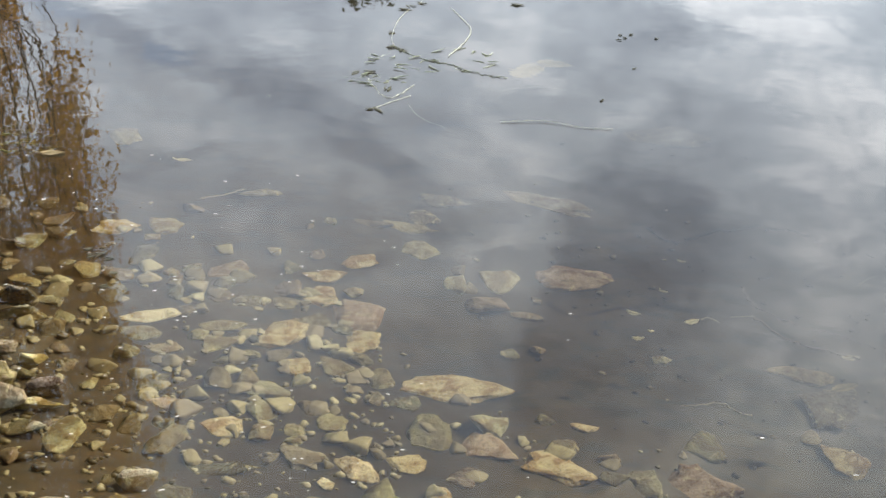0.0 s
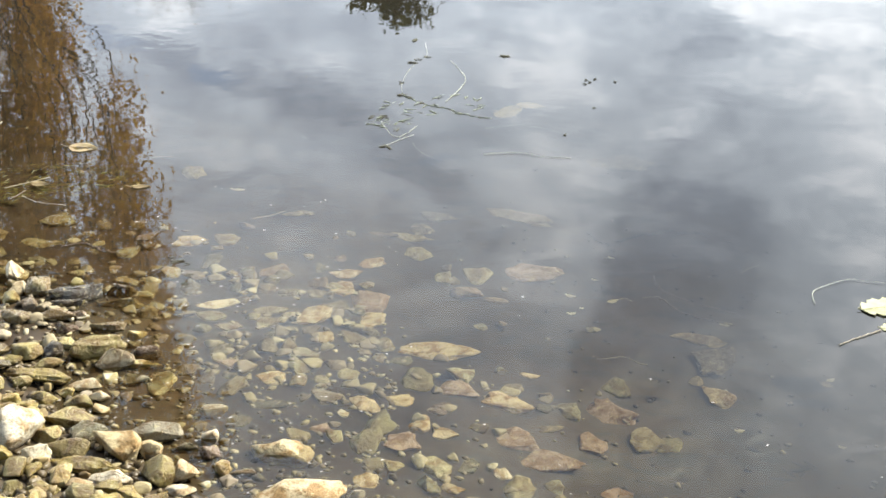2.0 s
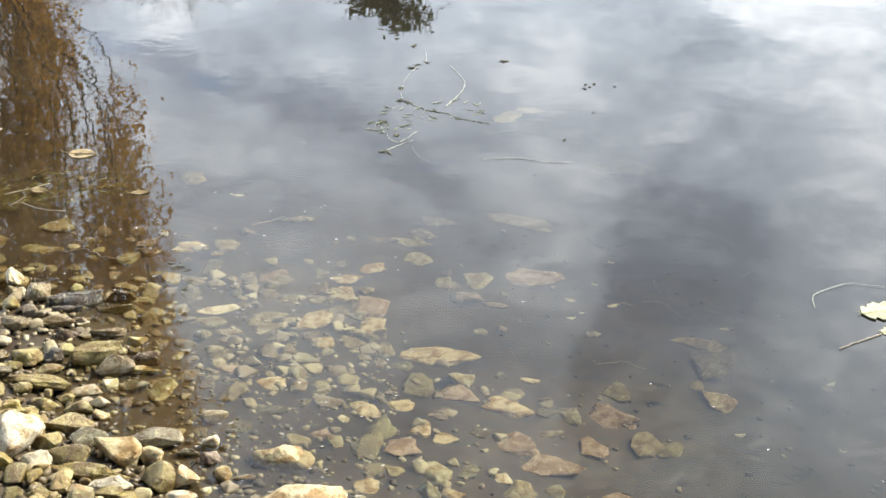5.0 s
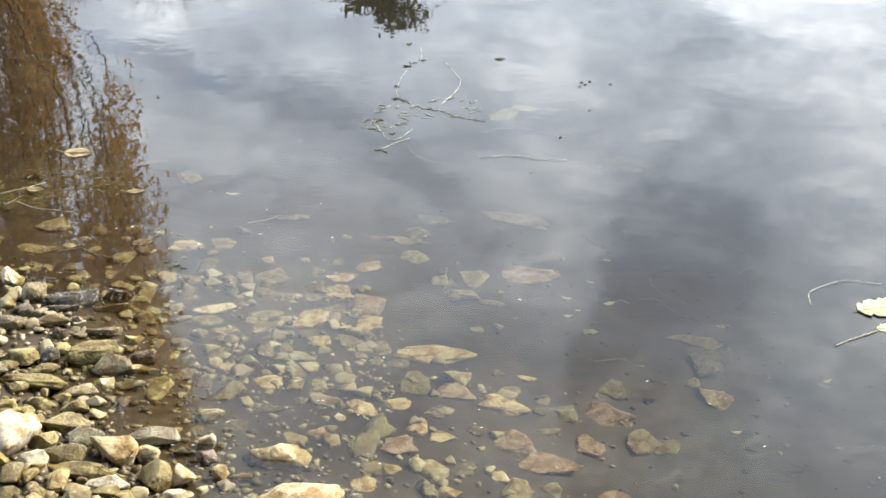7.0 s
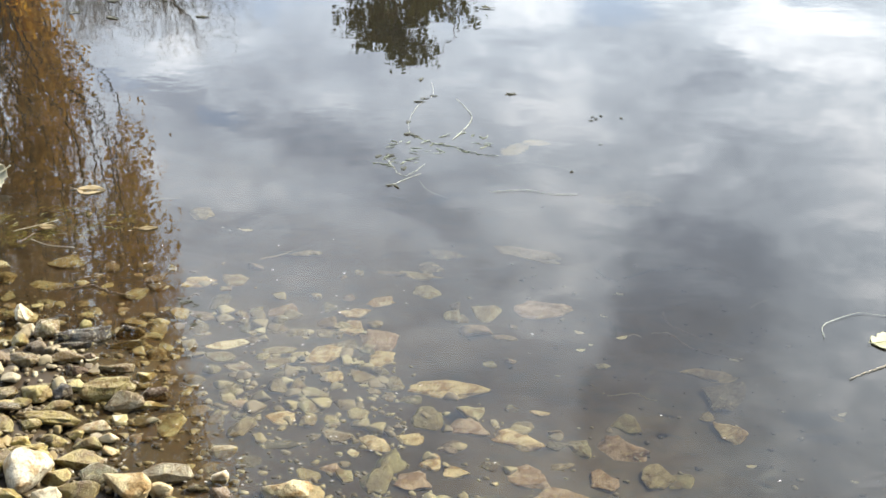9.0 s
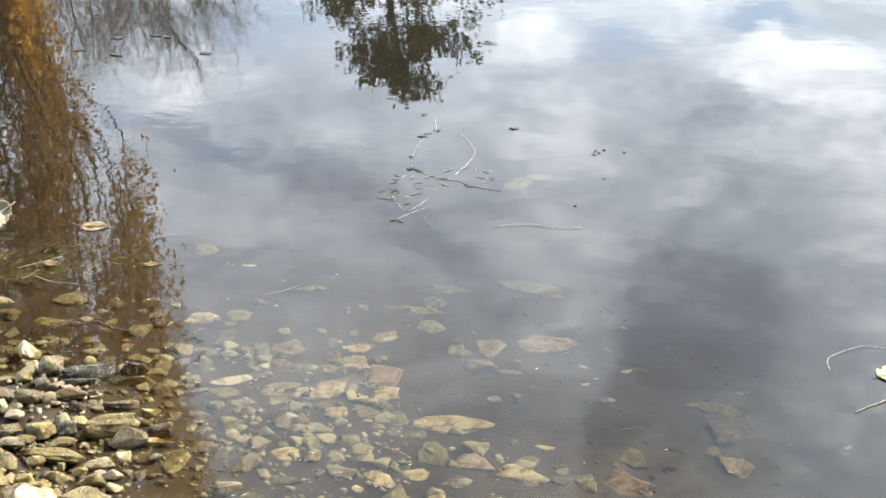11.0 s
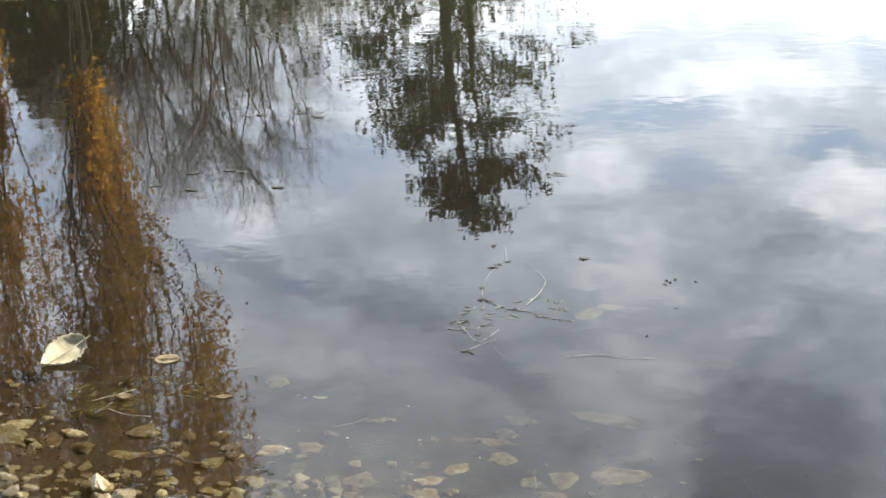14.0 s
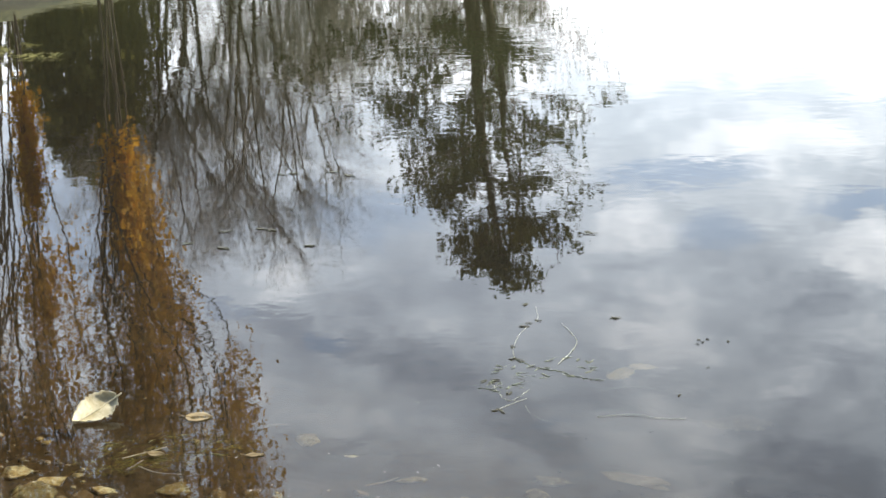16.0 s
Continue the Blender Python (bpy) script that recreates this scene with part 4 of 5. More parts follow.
def bare_tree(x, y, height, spread, seed, label, stems=9):
    """A many-stemmed leafless tree, its stems fanning out of one stool into a haze of twigs."""
    r = random.Random(seed)
    tree = base_at("bare_tree", x, y, label, "tree")
    wood, twigs = Wood(), Wood()
    spec = {"bend": 0.10, "lift": 0.03, "forks": 3, "spread": 0.40, "shrink": 0.66}
    for i in range(stems):
        ang = 2 * math.pi * i / stems + r.uniform(-0.3, 0.3)
        out = spread * r.uniform(0.25, 1.0)
        wood.limb(r, Vector((0.25 * math.cos(ang), 0.25 * math.sin(ang), 0)), Vector((math.cos(ang) * out, math.sin(ang) * out * 0.7, 1)), height * r.uniform(0.46, 0.58), 0.075, 1, spec)
    fine = {"bend": 0.16, "lift": 0.02, "forks": 3, "spread": 0.6, "shrink": 0.7}
    for p, d in wood.tips:
        for _ in range(14):
            twigs.limb(r, p, d + Vector((r.gauss(0, 0.45), r.gauss(0, 0.45), r.gauss(0.1, 0.3))), height * r.uniform(0.09, 0.17), 0.011, 2, fine)
    wood_part("stems", wood, bark, tree)
    wood_part("twigs", twigs, twig_grey, tree)
    return tree


def rust_tree(x, y, seed, label, profile, stems=18, depth=1.0, gaps=-0.36, leaf=0.033, per=36):
    """An autumn tree of many upright, crooked stems, its leaves hanging in upright streaks. profile: rows of height and the crown's two sides there, from the tree's foot."""
    r = random.Random(seed)
    tree = base_at("tree", x, y, label, "tree")
    wood = Wood()
    hs, lo, hi = [p[0] for p in profile], [p[1] for p in profile], [p[2] for p in profile]
    centres = []
    for i in range(stems):
        u = (i + 0.5) / stems
        back = depth * r.uniform(-1, 1)
        top = hs[-1] * r.uniform(0.72, 1.0)
        pts, h = [], 0.0 if i % 3 == 0 else 1.75
        low = h
        while h < top:
            k = min(1.0, h / 3.0)
            wob = 0.22 * noise.noise((h * 0.8, i * 3.1, seed)) * k
            pts.append(Vector((float(np.interp(h, hs, lo)) * (1 - u) + float(np.interp(h, hs, hi)) * u + wob, back * k + 0.2 * noise.noise((h * 0.7, i * 3.1, seed + 9)), h)))
            h += 0.35
        wood.tube(pts, [0.010 * (1 - 0.85 * j / len(pts)) + 0.003 for j in range(len(pts))], 5)
        for j in range(int(top / 0.085)):
            h = j * 0.085 + r.uniform(0, 0.08)
            if h < max(hs[1], low) or h > top - 0.1:
                continue
            k = (h - low) / 0.35
            p = pts[int(k)].lerp(pts[min(len(pts) - 1, int(k) + 1)], k - int(k))
            wide = (float(np.interp(h, hs, hi)) - float(np.interp(h, hs, lo))) / stems * 1.3 + 0.05
            side = Vector((r.gauss(0, wide), r.gauss(0, 0.25), 0.0))
            tip = p + side + Vector((0, 0, r.uniform(0.12, 0.4)))
            wood.tube([p, (p + tip) / 2 - Vector((0, 0, 0.04)), tip], [0.004, 0.003, 0.002], 3)
            if noise.noise(((tip.x + x) * 1.9 + seed, tip.y * 0.3, tip.z * 0.30)) + 0.6 * noise.noise(((tip.x + x) * 6.5, seed, tip.z * 0.6)) > gaps + float(np.interp(h, (4.2, 5.8), (0.40, 0.14))) - 0.08 * max(0.0, h - 4.7):
                centres.append(tuple(tip))
    wood_part("stems", wood, bark, tree)
    leaf_cloud("crown", centres, per, 0.10, leaf, rust_leaves, tree, seed, 2.2)
    return tree


def sapling(x, y, height, radius, seed, label, bare=0.08, loose=0.06):
    """A slender upright young tree, leafy to the ground."""
    r = random.Random(seed)
    tree = base_at("sapling", x, y, label, "tree", "saplings on the spit")
    wood = Wood()
    spec = {"bend": 0.12, "lift": 0.2, "forks": 2, "spread": 0.4, "shrink": 0.6}
    wood.tube([Vector((0.05 * math.sin(i), 0.04 * math.cos(2 * i), height * i / 6)) for i in range(7)], [0.014 * (1 - i / 6.4) for i in range(7)], 6)
    for i in range(46):
        h = height * (bare + (0.96 - bare) * i / 46)
        a = i * 2.4
        wood.limb(r, Vector((0, 0, h)), Vector((math.cos(a), math.sin(a), 1.4)), radius * (1.2 - 0.7 * h / height) * r.uniform(0.6, 1.1), 0.012, 1, spec)
    wood_part("stems", wood, bark, tree)
    leaf_cloud("crown", [tuple(p) for p, _ in wood.tips], 9, loose, 0.045, lit_orange_leaves, tree, seed, 1.6)
    return tree


def evergreen(x, y, height, radius, seed, label):
    """A dense dark evergreen, clothed to the ground."""
    r = random.Random(seed)
    tree = base_at("evergreen_tree", x, y, label, "tree")
    wood = Wood()
    wood.tube([Vector((0, 0, height * i / 6)) for i in range(7)], [0.2 * (1 - i / 6.5) for i in range(7)], 8)
    centres = []
    for i in range(760):
        h = height * r.random() ** 0.9
        w_ = radius * (1 - (h / height) ** 3.5) * r.uniform(0.35, 1.0) + 0.15
        a = r.uniform(0, 2 * math.pi)
        c = Vector((math.cos(a) * w_, math.sin(a) * w_, h))
        centres.append(tuple(c))
        if i % 3 == 0:
            wood.tube([Vector((0, 0, h * 0.95)), c], [0.03, 0.01], 3)
    wood_part("trunk", wood, bark, tree)
    leaf_cloud("crown", centres, 26, 0.24, 0.10, dark_leaves, tree, seed)
    return tree


def shrub(x, y, height, radius, seed, label, leaves=shrub_leaves):
    r = random.Random(seed)
    bush = base_at("shrub", x, y, label, "shrub", "shrubs on the far bank")
    wood = Wood()
    spec = {"bend": 0.15, "lift": 0.08, "forks": 3, "spread": 0.6, "shrink": 0.65}
    for i in range(7):
        a = i * 0.9 + r.random()
        wood.limb(r, Vector((0, 0, 0)), Vector((math.cos(a) * radius, math.sin(a) * radius, height)), height * 0.5, 0.035, 2, spec)
    wood_part("stems", wood, grey_bark, bush)
    leaf_cloud("crown", [tuple(p) for p, _ in wood.tips], 20, 0.28, 0.05, leaves, bush, seed)
    return bush


round_tree(0.84, 35.2, 9.55, 11, "leafy dark green tree with a twin trunk on the far bank", ((2.0, 2.0), (3.6, 4.1), (4.6, 4.0), (5.6, 2.7), (6.6, 2.6), (7.5, 1.9), (8.3, 1.5), (9.0, 1.0), (9.45, 0.4)), 0.75)
bare_tree(-6.2, 37.0, 8.7, 0.50, 23, "large grey leafless many-stemmed willow on the far bank", 9)
bare_tree(-7.3, 37.9, 8.4, 0.30, 29, "grey leafless willow between an evergreen and another willow", 6)
bare_tree(-4.6, 37.8, 7.9, 0.40, 33, "grey leafless willow beside a larger one on the far bank", 7)
bare_tree(-3.2, 38.4, 6.3, 0.34, 26, "slight grey leafless willow on the far bank", 5)
evergreen(-8.6, 36.0, 5.9, 1.75, 31, "dense dark olive evergreen standing on the far bank")
rust_tree(-5.1, 17.8, 41, "tall rusty-brown autumn tree leaning over the water", ((0, -0.1, 0.1), (2.9, -0.35, 0.10), (3.5, -0.7, 0.20), (4.0, -1.0, 0.25), (4.6, -1.2, 0.40), (5.4, -1.3, 0.62), (8.0, -1.7, 0.95), (12.0, -1.6, 0.9), (14.5, -0.6, 0.3)))
rust_tree(-3.80, 17.3, 44, "slim rusty-brown autumn tree beside a taller one", ((0, -0.1, 0.1), (2.1, -0.10, 0.06), (2.6, -0.16, 0.14), (3.2, -0.22, 0.22), (3.8, -0.32, 0.56), (4.4, -0.30, 1.14), (5.4, -0.42, 1.28), (7.0, -0.7, 1.42), (8.0, -0.7, 1.58), (8.8, -0.7, 1.84), (9.6, -0.7, 1.98), (12.4, -0.5, 1.8), (13.6, 0.2, 0.8)))
sapling(-4.70, 16.6, 2.3, 0.13, 51, "slender orange-brown sapling on the spit", 0.36, 0.07)
sapling(-3.70, 16.8, 3.4, 0.26, 52, "slender orange-brown sapling with a bare foot", 0.50, 0.09)
for i in range(33):
    rx = random.Random(900 + i)
    px = -4.5 + 1.3 * (i - 27) if i > 26 else -17 + (1.2 * i if i < 17 else 21 + 3.1 * (i - 17)) + rx.uniform(-0.8, 0.8)
    shrub(px, 36.5 + rx.uniform(0, 3), (2.0 if px < -7 else 4.5 if px < -2.0 else 4.0 if px < 3.4 else 1.6) * rx.uniform(0.8, 1.15), 0.9, 60 + i, "low dull-brown leafless shrub on the far bank")

# ---- floating weed, leaves and litter ----
def part(name, bm, mat, parent, label=""):
    me = bpy.data.meshes.new(name)
    bm.to_mesh(me)
    bm.free()
    me.materials.append(mat)
    me.polygons.foreach_set("use_smooth", [True] * len(me.polygons))
    ob = new(name, me)
    ob.parent = parent
    return tagged(ob, label)


def spline(pts, n=8):
    """Points along a smooth curve through pts."""
    out = []
    for i in range(len(pts) - 1):
        a, b, c, d = (Vector(pts[max(0, min(len(pts) - 1, i + k))]) for k in (-1, 0, 1, 2))
        for j in range(n):
            t = j / n
            out.append(0.5 * (2 * b + (c - a) * t + (2 * a - 5 * b + 4 * c - d) * t * t + (3 * b - a - 3 * c + d) * t ** 3))
    return out + [Vector(pts[-1])]


def strand_mesh(pts, r0, r1, wob=0.0, seed=0):
    rs = random.Random(seed)
    line = spline(pts)
    if wob:
        line = [p + Vector((rs.gauss(0, wob), rs.gauss(0, wob), rs.gauss(0, wob * 0.3))) for p in line]
    wood = Wood()
    wood.tube(line, [(r0 + (r1 - r0) * i / (len(line) - 1)) * rs.uniform(0.85, 1.15) for i in range(len(line))], 6)
    bm = bmesh.new()
    vs = [bm.verts.new(v) for v in wood.verts]
    for f in wood.faces:
        bm.faces.new([vs[i] for i in f])
    bm.faces.new(vs[:6][::-1]), bm.faces.new(vs[-6:])
    return bm


def strand(name, pts, r0, r1, mat, label, category, wob=0.0, group=""):
    base = Vector(pts[0])
    me = bpy.data.meshes.new(name)
    bm = strand_mesh([tuple(Vector(p) - base) for p in pts], r0, r1, wob, int(abs(base.x * 1000)))
    bm.to_mesh(me)
    bm.free()
    me.materials.append(mat)
    me.polygons.foreach_set("use_smooth", [True] * len(me.polygons))
    ob = new(name, me)
    ob.location = base
    return tagged(ob, label, category, group)


def blade_mesh(length, width, curl, seed, teeth=0.0, thick=0.0012, rows=22, cols=10):
    """A leaf blade with a pointed tip, a curled surface, a ragged rim and some thickness."""
    rs = random.Random(seed)
    o = Vector((seed * 3.3, 1.0, 2.0))
    bm = bmesh.new()
    layers = []
    for side in (1, -1):
        grid = []
        for i in range(rows + 1):
            t = i / rows
            half = width * 0.5 * (math.sin(math.pi * t ** 0.75) ** 0.8 if 0 < t < 1 else 0.02)
            half *= 1 + teeth * rs.uniform(-1, 1) if side == 1 else 1
            grid.append([])
            for j in range(cols + 1):
                u = 2 * j / cols - 1
                zz = curl * (u * u * 0.5 + 0.7 * (t - 0.5) ** 2) * width + 0.10 * width * noise.noise(Vector((t * 3, u * 1.5, 0)) + o) * (abs(curl) + 0.15)
                if side == -1:
                    top = layers[0][i][j].co
                    grid[-1].append(bm.verts.new((top.x, top.y, top.z - thick)))
                else:
                    grid[-1].append(bm.verts.new((length * (t - 0.5), half * u, zz)))
        layers.append(grid)
        for i in range(rows):
            for j in range(cols):
                q = (grid[i][j], grid[i + 1][j], grid[i + 1][j + 1], grid[i][j + 1])
                bm.faces.new(q if side == 1 else q[::-1])
    a, b = layers
    rim = [(i, 0) for i in range(rows + 1)] + [(rows, j) for j in range(1, cols + 1)] + [(i, cols) for i in range(rows - 1, -1, -1)] + [(0, j) for j in range(cols - 1, 0, -1)]
    for k in range(len(rim)):
        (i, j), (m, n) = rim[k], rim[(k + 1) % len(rim)]
        bm.faces.new((a[m][n], a[i][j], b[i][j], b[m][n]))
    return bm


def fallen_leaf(x, y, z, length, width, turn, mat, label, curl=0.3, tilt=(0, 0), seed=1, teeth=0.1, stalk=0.3):
    leaf = new("leaf")
    leaf.matrix_world = pose(x, y, z, tilt[0], tilt[1], turn)
    part("blade", blade_mesh(length, width, curl, seed, teeth), mat, leaf)
    h = 0.0025 + curl * 0.02 * width
    part("midrib", strand_mesh([(length * 0.5, 0, curl * 0.18 * width + 0.001), (0, 0, h), (-length * 0.5, 0, curl * 0.18 * width + 0.001), (-length * (0.5 + stalk), 0.004, curl * 0.3 * width + 0.004)], *((0.0009, 0.0020) if mat == leaf_cream else (0.0004, 0.0009))), leaf_vein if mat == leaf_cream else mat, leaf, "raised midrib and stalk")
    return tagged(leaf, label, "leaf")


strand("water_stem", [(0.368, 4.283, 0.002), (0.386, 4.209, 0.002), (0.399, 4.121, 0.002), (0.374, 4.03, 0.002), (0.325, 3.929, 0.002)], 0.00055, 0.00077, stem_mat, "pale hooked weed stem floating on the pond", "water weed", 0, "floating strands")
strand("water_stem", [(0.301, 4.453, 0.001), (0.3, 4.353, 0.001), (0.289, 4.31, 0.001)], 0.00033, 0.00033, stem_mat, "thin pale weed stem floating on the pond", "water weed", 0, "floating strands")
strand("water_stem", [(0.262, 4.269, 0.001), (0.23, 4.188, 0.001), (0.206, 4.07, 0.001), (0.206, 4.003, 0.001)], 0.00033, 0.00033, stem_mat, "thin pale weed stem floating on the pond", "water weed", 0, "floating strands")
strand("water_stem", [(0.199, 3.999, 0.001), (0.237, 3.945, 0.001), (0.282, 3.9, 0.001), (0.321, 3.88, 0.001), (0.38, 3.822, 0.001), (0.442, 3.796, 0.001)], 0.00121, 0.00077, weed_mat, "green waterweed strand floating on the pond", "water weed", 0.002, "floating strands")
strand("water_stem", [(0.128, 3.80, 0.001), (0.139, 3.765, 0.001), (0.152, 3.701, 0.001), (0.173, 3.667, 0.001), (0.206, 3.698, 0.001), (0.229, 3.742, 0.001)], 0.00050, 0.00055, stem_mat, "pale looped weed stem floating on the pond", "water weed", 0.002, "floating strands")
strand("water_stem", [(0.22, 3.68, 0.001), (0.18, 3.646, 0.0012), (0.142, 3.609, 0.001)], 0.00045, 0.00065, stem_mat, "pale forked weed stem floating on the pond", "water weed", 0, "floating strands")
strand("water_stem", [(0.213, 3.636, -0.004), (0.222, 3.588, -0.004), (0.243, 3.547, -0.004), (0.277, 3.514, -0.004)], 0.00072, 0.00049, stem_mat, "thin pale weed stem under the surface", "water weed", 0, "floating strands")
strand("water_stem", [(0.395, 3.537, 0.002), (0.489, 3.542, 0.003), (0.553, 3.514, 0.002), (0.622, 3.506, 0.002)], 0.00062, 0.00045, stem_mat, "long thin pale weed stem floating level", "water weed", 0, "floating strands")
strand("water_stem", [(0.418, 3.725, -0.004), (0.499, 3.749, -0.004), (0.561, 3.736, -0.004), (0.634, 3.681, -0.004)], 0.00049, 0.00033, stem_mat, "thin pale weed stem under the surface", "water weed", 0, "floating strands")
strand("water_stem", [(1.025, 2.687, 0.003), (1.035, 2.733, 0.003), (1.063, 2.76, 0.003), (1.13, 2.792, 0.003), (1.167, 2.785, 0.003), (1.213, 2.772, 0.003)], 0.00061, 0.00033, stem_mat, "white hooked stem floating beside a yellow leaf", "water weed", 0, "floating strands")
strand("water_stem", [(1.022, 2.511, 0.002), (1.052, 2.528, 0.002), (1.091, 2.548, 0.002), (1.131, 2.567, 0.002)], 0.0009, 0.0015, pale_twig, "pale stalk floating beside a torn leaf", "twig", 0.001, "floating strands")
strand("water_stem", [(-0.193, 3.176, -0.012), (-0.153, 3.191, -0.012), (-0.12, 3.215, -0.012)], 0.00211, 0.00118, pale_twig, "short bleached twig lying in shallow water", "twig", 0.001, "floating strands")
strand("water_stem", [(-0.474, 3.548, -0.002), (-0.441, 3.554, -0.002), (-0.412, 3.549, -0.002)], 0.00141, 0.00094, pale_twig, "short bleached twig floating on the pond", "twig", 0, "floating strands")
strand("twig", [(0.664, 2.751, -0.02), (0.702, 2.754, -0.02)], 0.00094, 0.00056, pale_twig, "thin pale twig lying on the pond bed", "twig", 0, "floating strands")
strand("twig", [(0.701, 2.749, -0.02), (0.736, 2.681, -0.02), (0.788, 2.644, -0.02), (0.831, 2.622, -0.02)], 0.00260, 0.00180, twig_mat, "dark thin twig sunk in the murky water", "twig", 0.002, "floating strands")
strand("twig", [(0.52, 2.493, -0.015), (0.55, 2.496, -0.015), (0.579, 2.499, -0.015), (0.597, 2.476, -0.015), (0.616, 2.466, -0.015)], 0.00094, 0.00118, pale_twig, "thin crooked pale root on the pond bed", "twig", 0.002, "floating strands")
strand("twig", [(0.907, 2.844, -0.006), (0.933, 2.868, -0.006), (0.955, 2.878, -0.006)], 0.00094, 0.00066, pale_twig, "short pale stalk under the surface", "twig", 0, "floating strands")
strand("twig", [(-0.784, 3.287, 0.004), (-0.769, 3.309, 0.004), (-0.761, 3.326, 0.004), (-0.753, 3.342, 0.004)], 0.00141, 0.00094, twig_mat, "forked brown twig caught in the pond weed", "twig", 0, "floating strands")
strand("twig", [(-0.758, 3.309, 0.003), (-0.711, 3.27, 0.003), (-0.644, 3.251, 0.003)], 0.00094, 0.00061, pale_twig, "thin bleached twig lying across the shallows", "twig", 0, "floating strands")
strand("twig", [(-0.807, 3.355, 0.004), (-0.776, 3.374, 0.004), (-0.745, 3.393, 0.004), (-0.708, 3.419, 0.004)], 0.00118, 0.00075, pale_twig, "thin bleached twig lying in pond weed", "twig", 0, "floating strands")
strand("twig", [(-0.62, 3.024, 0.002), (-0.572, 3.042, 0.002), (-0.523, 3.005, 0.002), (-0.469, 2.98, 0.002)], 0.00141, 0.00094, twig_mat, "dark wet twig lying in the shallows", "twig", 0.002, "floating strands")
fallen_leaf(-0.935, 3.640, 0.015, 0.140, 0.098, 222, leaf_cream, "large faded cream leaf floating curled on the water", 0.3, seed=22, tilt=(-18, 16), teeth=0.13, stalk=0.10)
fallen_leaf(1.204, 2.67, 0.002, 0.175, 0.085, 10, leaf_lime, "yellow-green leaf with ragged edges afloat on the murky water", 0.03, seed=23, teeth=0.35, stalk=0.02)
fallen_leaf(1.191, 2.579, 0.001, 0.12, 0.045, 4, leaf_lime, "torn yellow-green leaf lying awash", 0.03, seed=24, teeth=0.35, stalk=0.02)
bent_leaf = fallen_leaf(0.503, 3.872, -0.022, 0.125, 0.062, 52, leaf_sunken, "sunken bent yellowish leaf below the surface", 0.1, seed=25, teeth=0.35, stalk=0.02)
part("torn_tip", blade_mesh(0.085, 0.045, 0.1, 35, 0.35), leaf_sunken, bent_leaf).matrix_local = pose(0.072, -0.028, 0.003, 0, 0, -68)
fallen_leaf(-0.655, 3.616, -0.001, 0.075, 0.06, -10, leaf_brown, "sodden yellow-brown leaf floating in the shallows", 0.12, seed=26)
fallen_leaf(-0.725, 3.371, 0.004, 0.045, 0.026, -15, leaf_brown, "small faded leaf caught on a twig", 0.3, seed=27)
fallen_leaf(0.78, 2.541, -0.02, 0.05, 0.02, 20, leaf_brown, "small sunken brown leaf", 0.2, seed=28)
fallen_leaf(0.955, 2.371, -0.012, 0.03, 0.016, -40, leaf_brown, "small cream leaf scrap under the surface", 0.08, seed=29)
fallen_leaf(-0.478, 3.357, 0.001, 0.045, 0.02, 5, leaf_brown, "narrow yellowed leaf awash in the shallows", 0.2, seed=30)
fallen_leaf(-0.234, 3.343, -0.01, 0.028, 0.014, -5, leaf_cream, "tiny cream leaf scrap under the surface", 0.2, seed=31)

strand("twig", [(0.706, 2.844, -0.011), (0.706, 2.790, -0.011), (0.731, 2.750, -0.011), (0.761, 2.716, -0.011)], 0.0016, 0.0011, twig_mat, "dark crooked twig sunk in the murky water", "twig", 0.002, "floating strands")
strand("twig", [(0.782, 2.702, -0.011), (0.821, 2.683, -0.011), (0.866, 2.644, -0.011)], 0.0013, 0.0010, twig_mat, "short dark twig sunk in the murky water", "twig", 0.002, "floating strands")
strand("twig", [(0.600, 3.064, -0.011), (0.610, 3.030, -0.011), (0.638, 2.999, -0.011)], 0.0040, 0.0030, clump_mat, "blackish sodden stem under the surface", "twig", 0.003, "floating strands")
strand("twig", [(0.652, 3.016, -0.011), (0.714, 3.044, -0.011), (0.801, 3.071, -0.011)], 0.0045, 0.0030, clump_mat, "blackish sodden stem under the surface", "twig", 0.004, "floating strands")
strand("twig", [(0.811, 3.055, -0.011), (0.852, 3.057, -0.011), (0.877, 3.038, -0.011)], 0.0030, 0.0020, clump_mat, "blackish sodden stem under the surface", "twig", 0.003, "floating strands")
strand("twig", [(0.744, 2.870, -0.011), (0.773, 2.882, -0.011)], 0.0020, 0.0015, clump_mat, "short blackish sodden stem under the surface", "twig", 0.001, "floating strands")
strand("twig", [(0.610, 2.735, -0.011), (0.623, 2.742, -0.011), (0.637, 2.726, -0.011)], 0.0012, 0.0009, pale_twig, "thin pale bent stalk under the surface", "twig", 0.0, "floating strands")
fallen_leaf(0.509, 2.766, -0.022, 0.022, 0.012, -25, leaf_cream, "cream scrap of leaf under the surface", 0.08, seed=40, teeth=0.3, stalk=0.0)
fallen_leaf(0.500, 2.688, -0.022, 0.018, 0.010, 12, leaf_cream, "cream scrap of leaf under the surface", 0.08, seed=41, teeth=0.3, stalk=0.0)
fallen_leaf(0.631, 2.943, -0.022, 0.014, 0.008, -11, leaf_cream, "cream scrap of leaf under the surface", 0.08, seed=42, teeth=0.3, stalk=0.0)
fallen_leaf(0.598, 2.739, -0.022, 0.026, 0.014, 26, leaf_cream, "cream scrap of leaf under the surface", 0.08, seed=43, teeth=0.3, stalk=0.0)
fallen_leaf(0.819, 2.626, -0.022, 0.026, 0.014, 3, leaf_cream, "cream scrap of leaf under the surface", 0.08, seed=44, teeth=0.3, stalk=0.0)
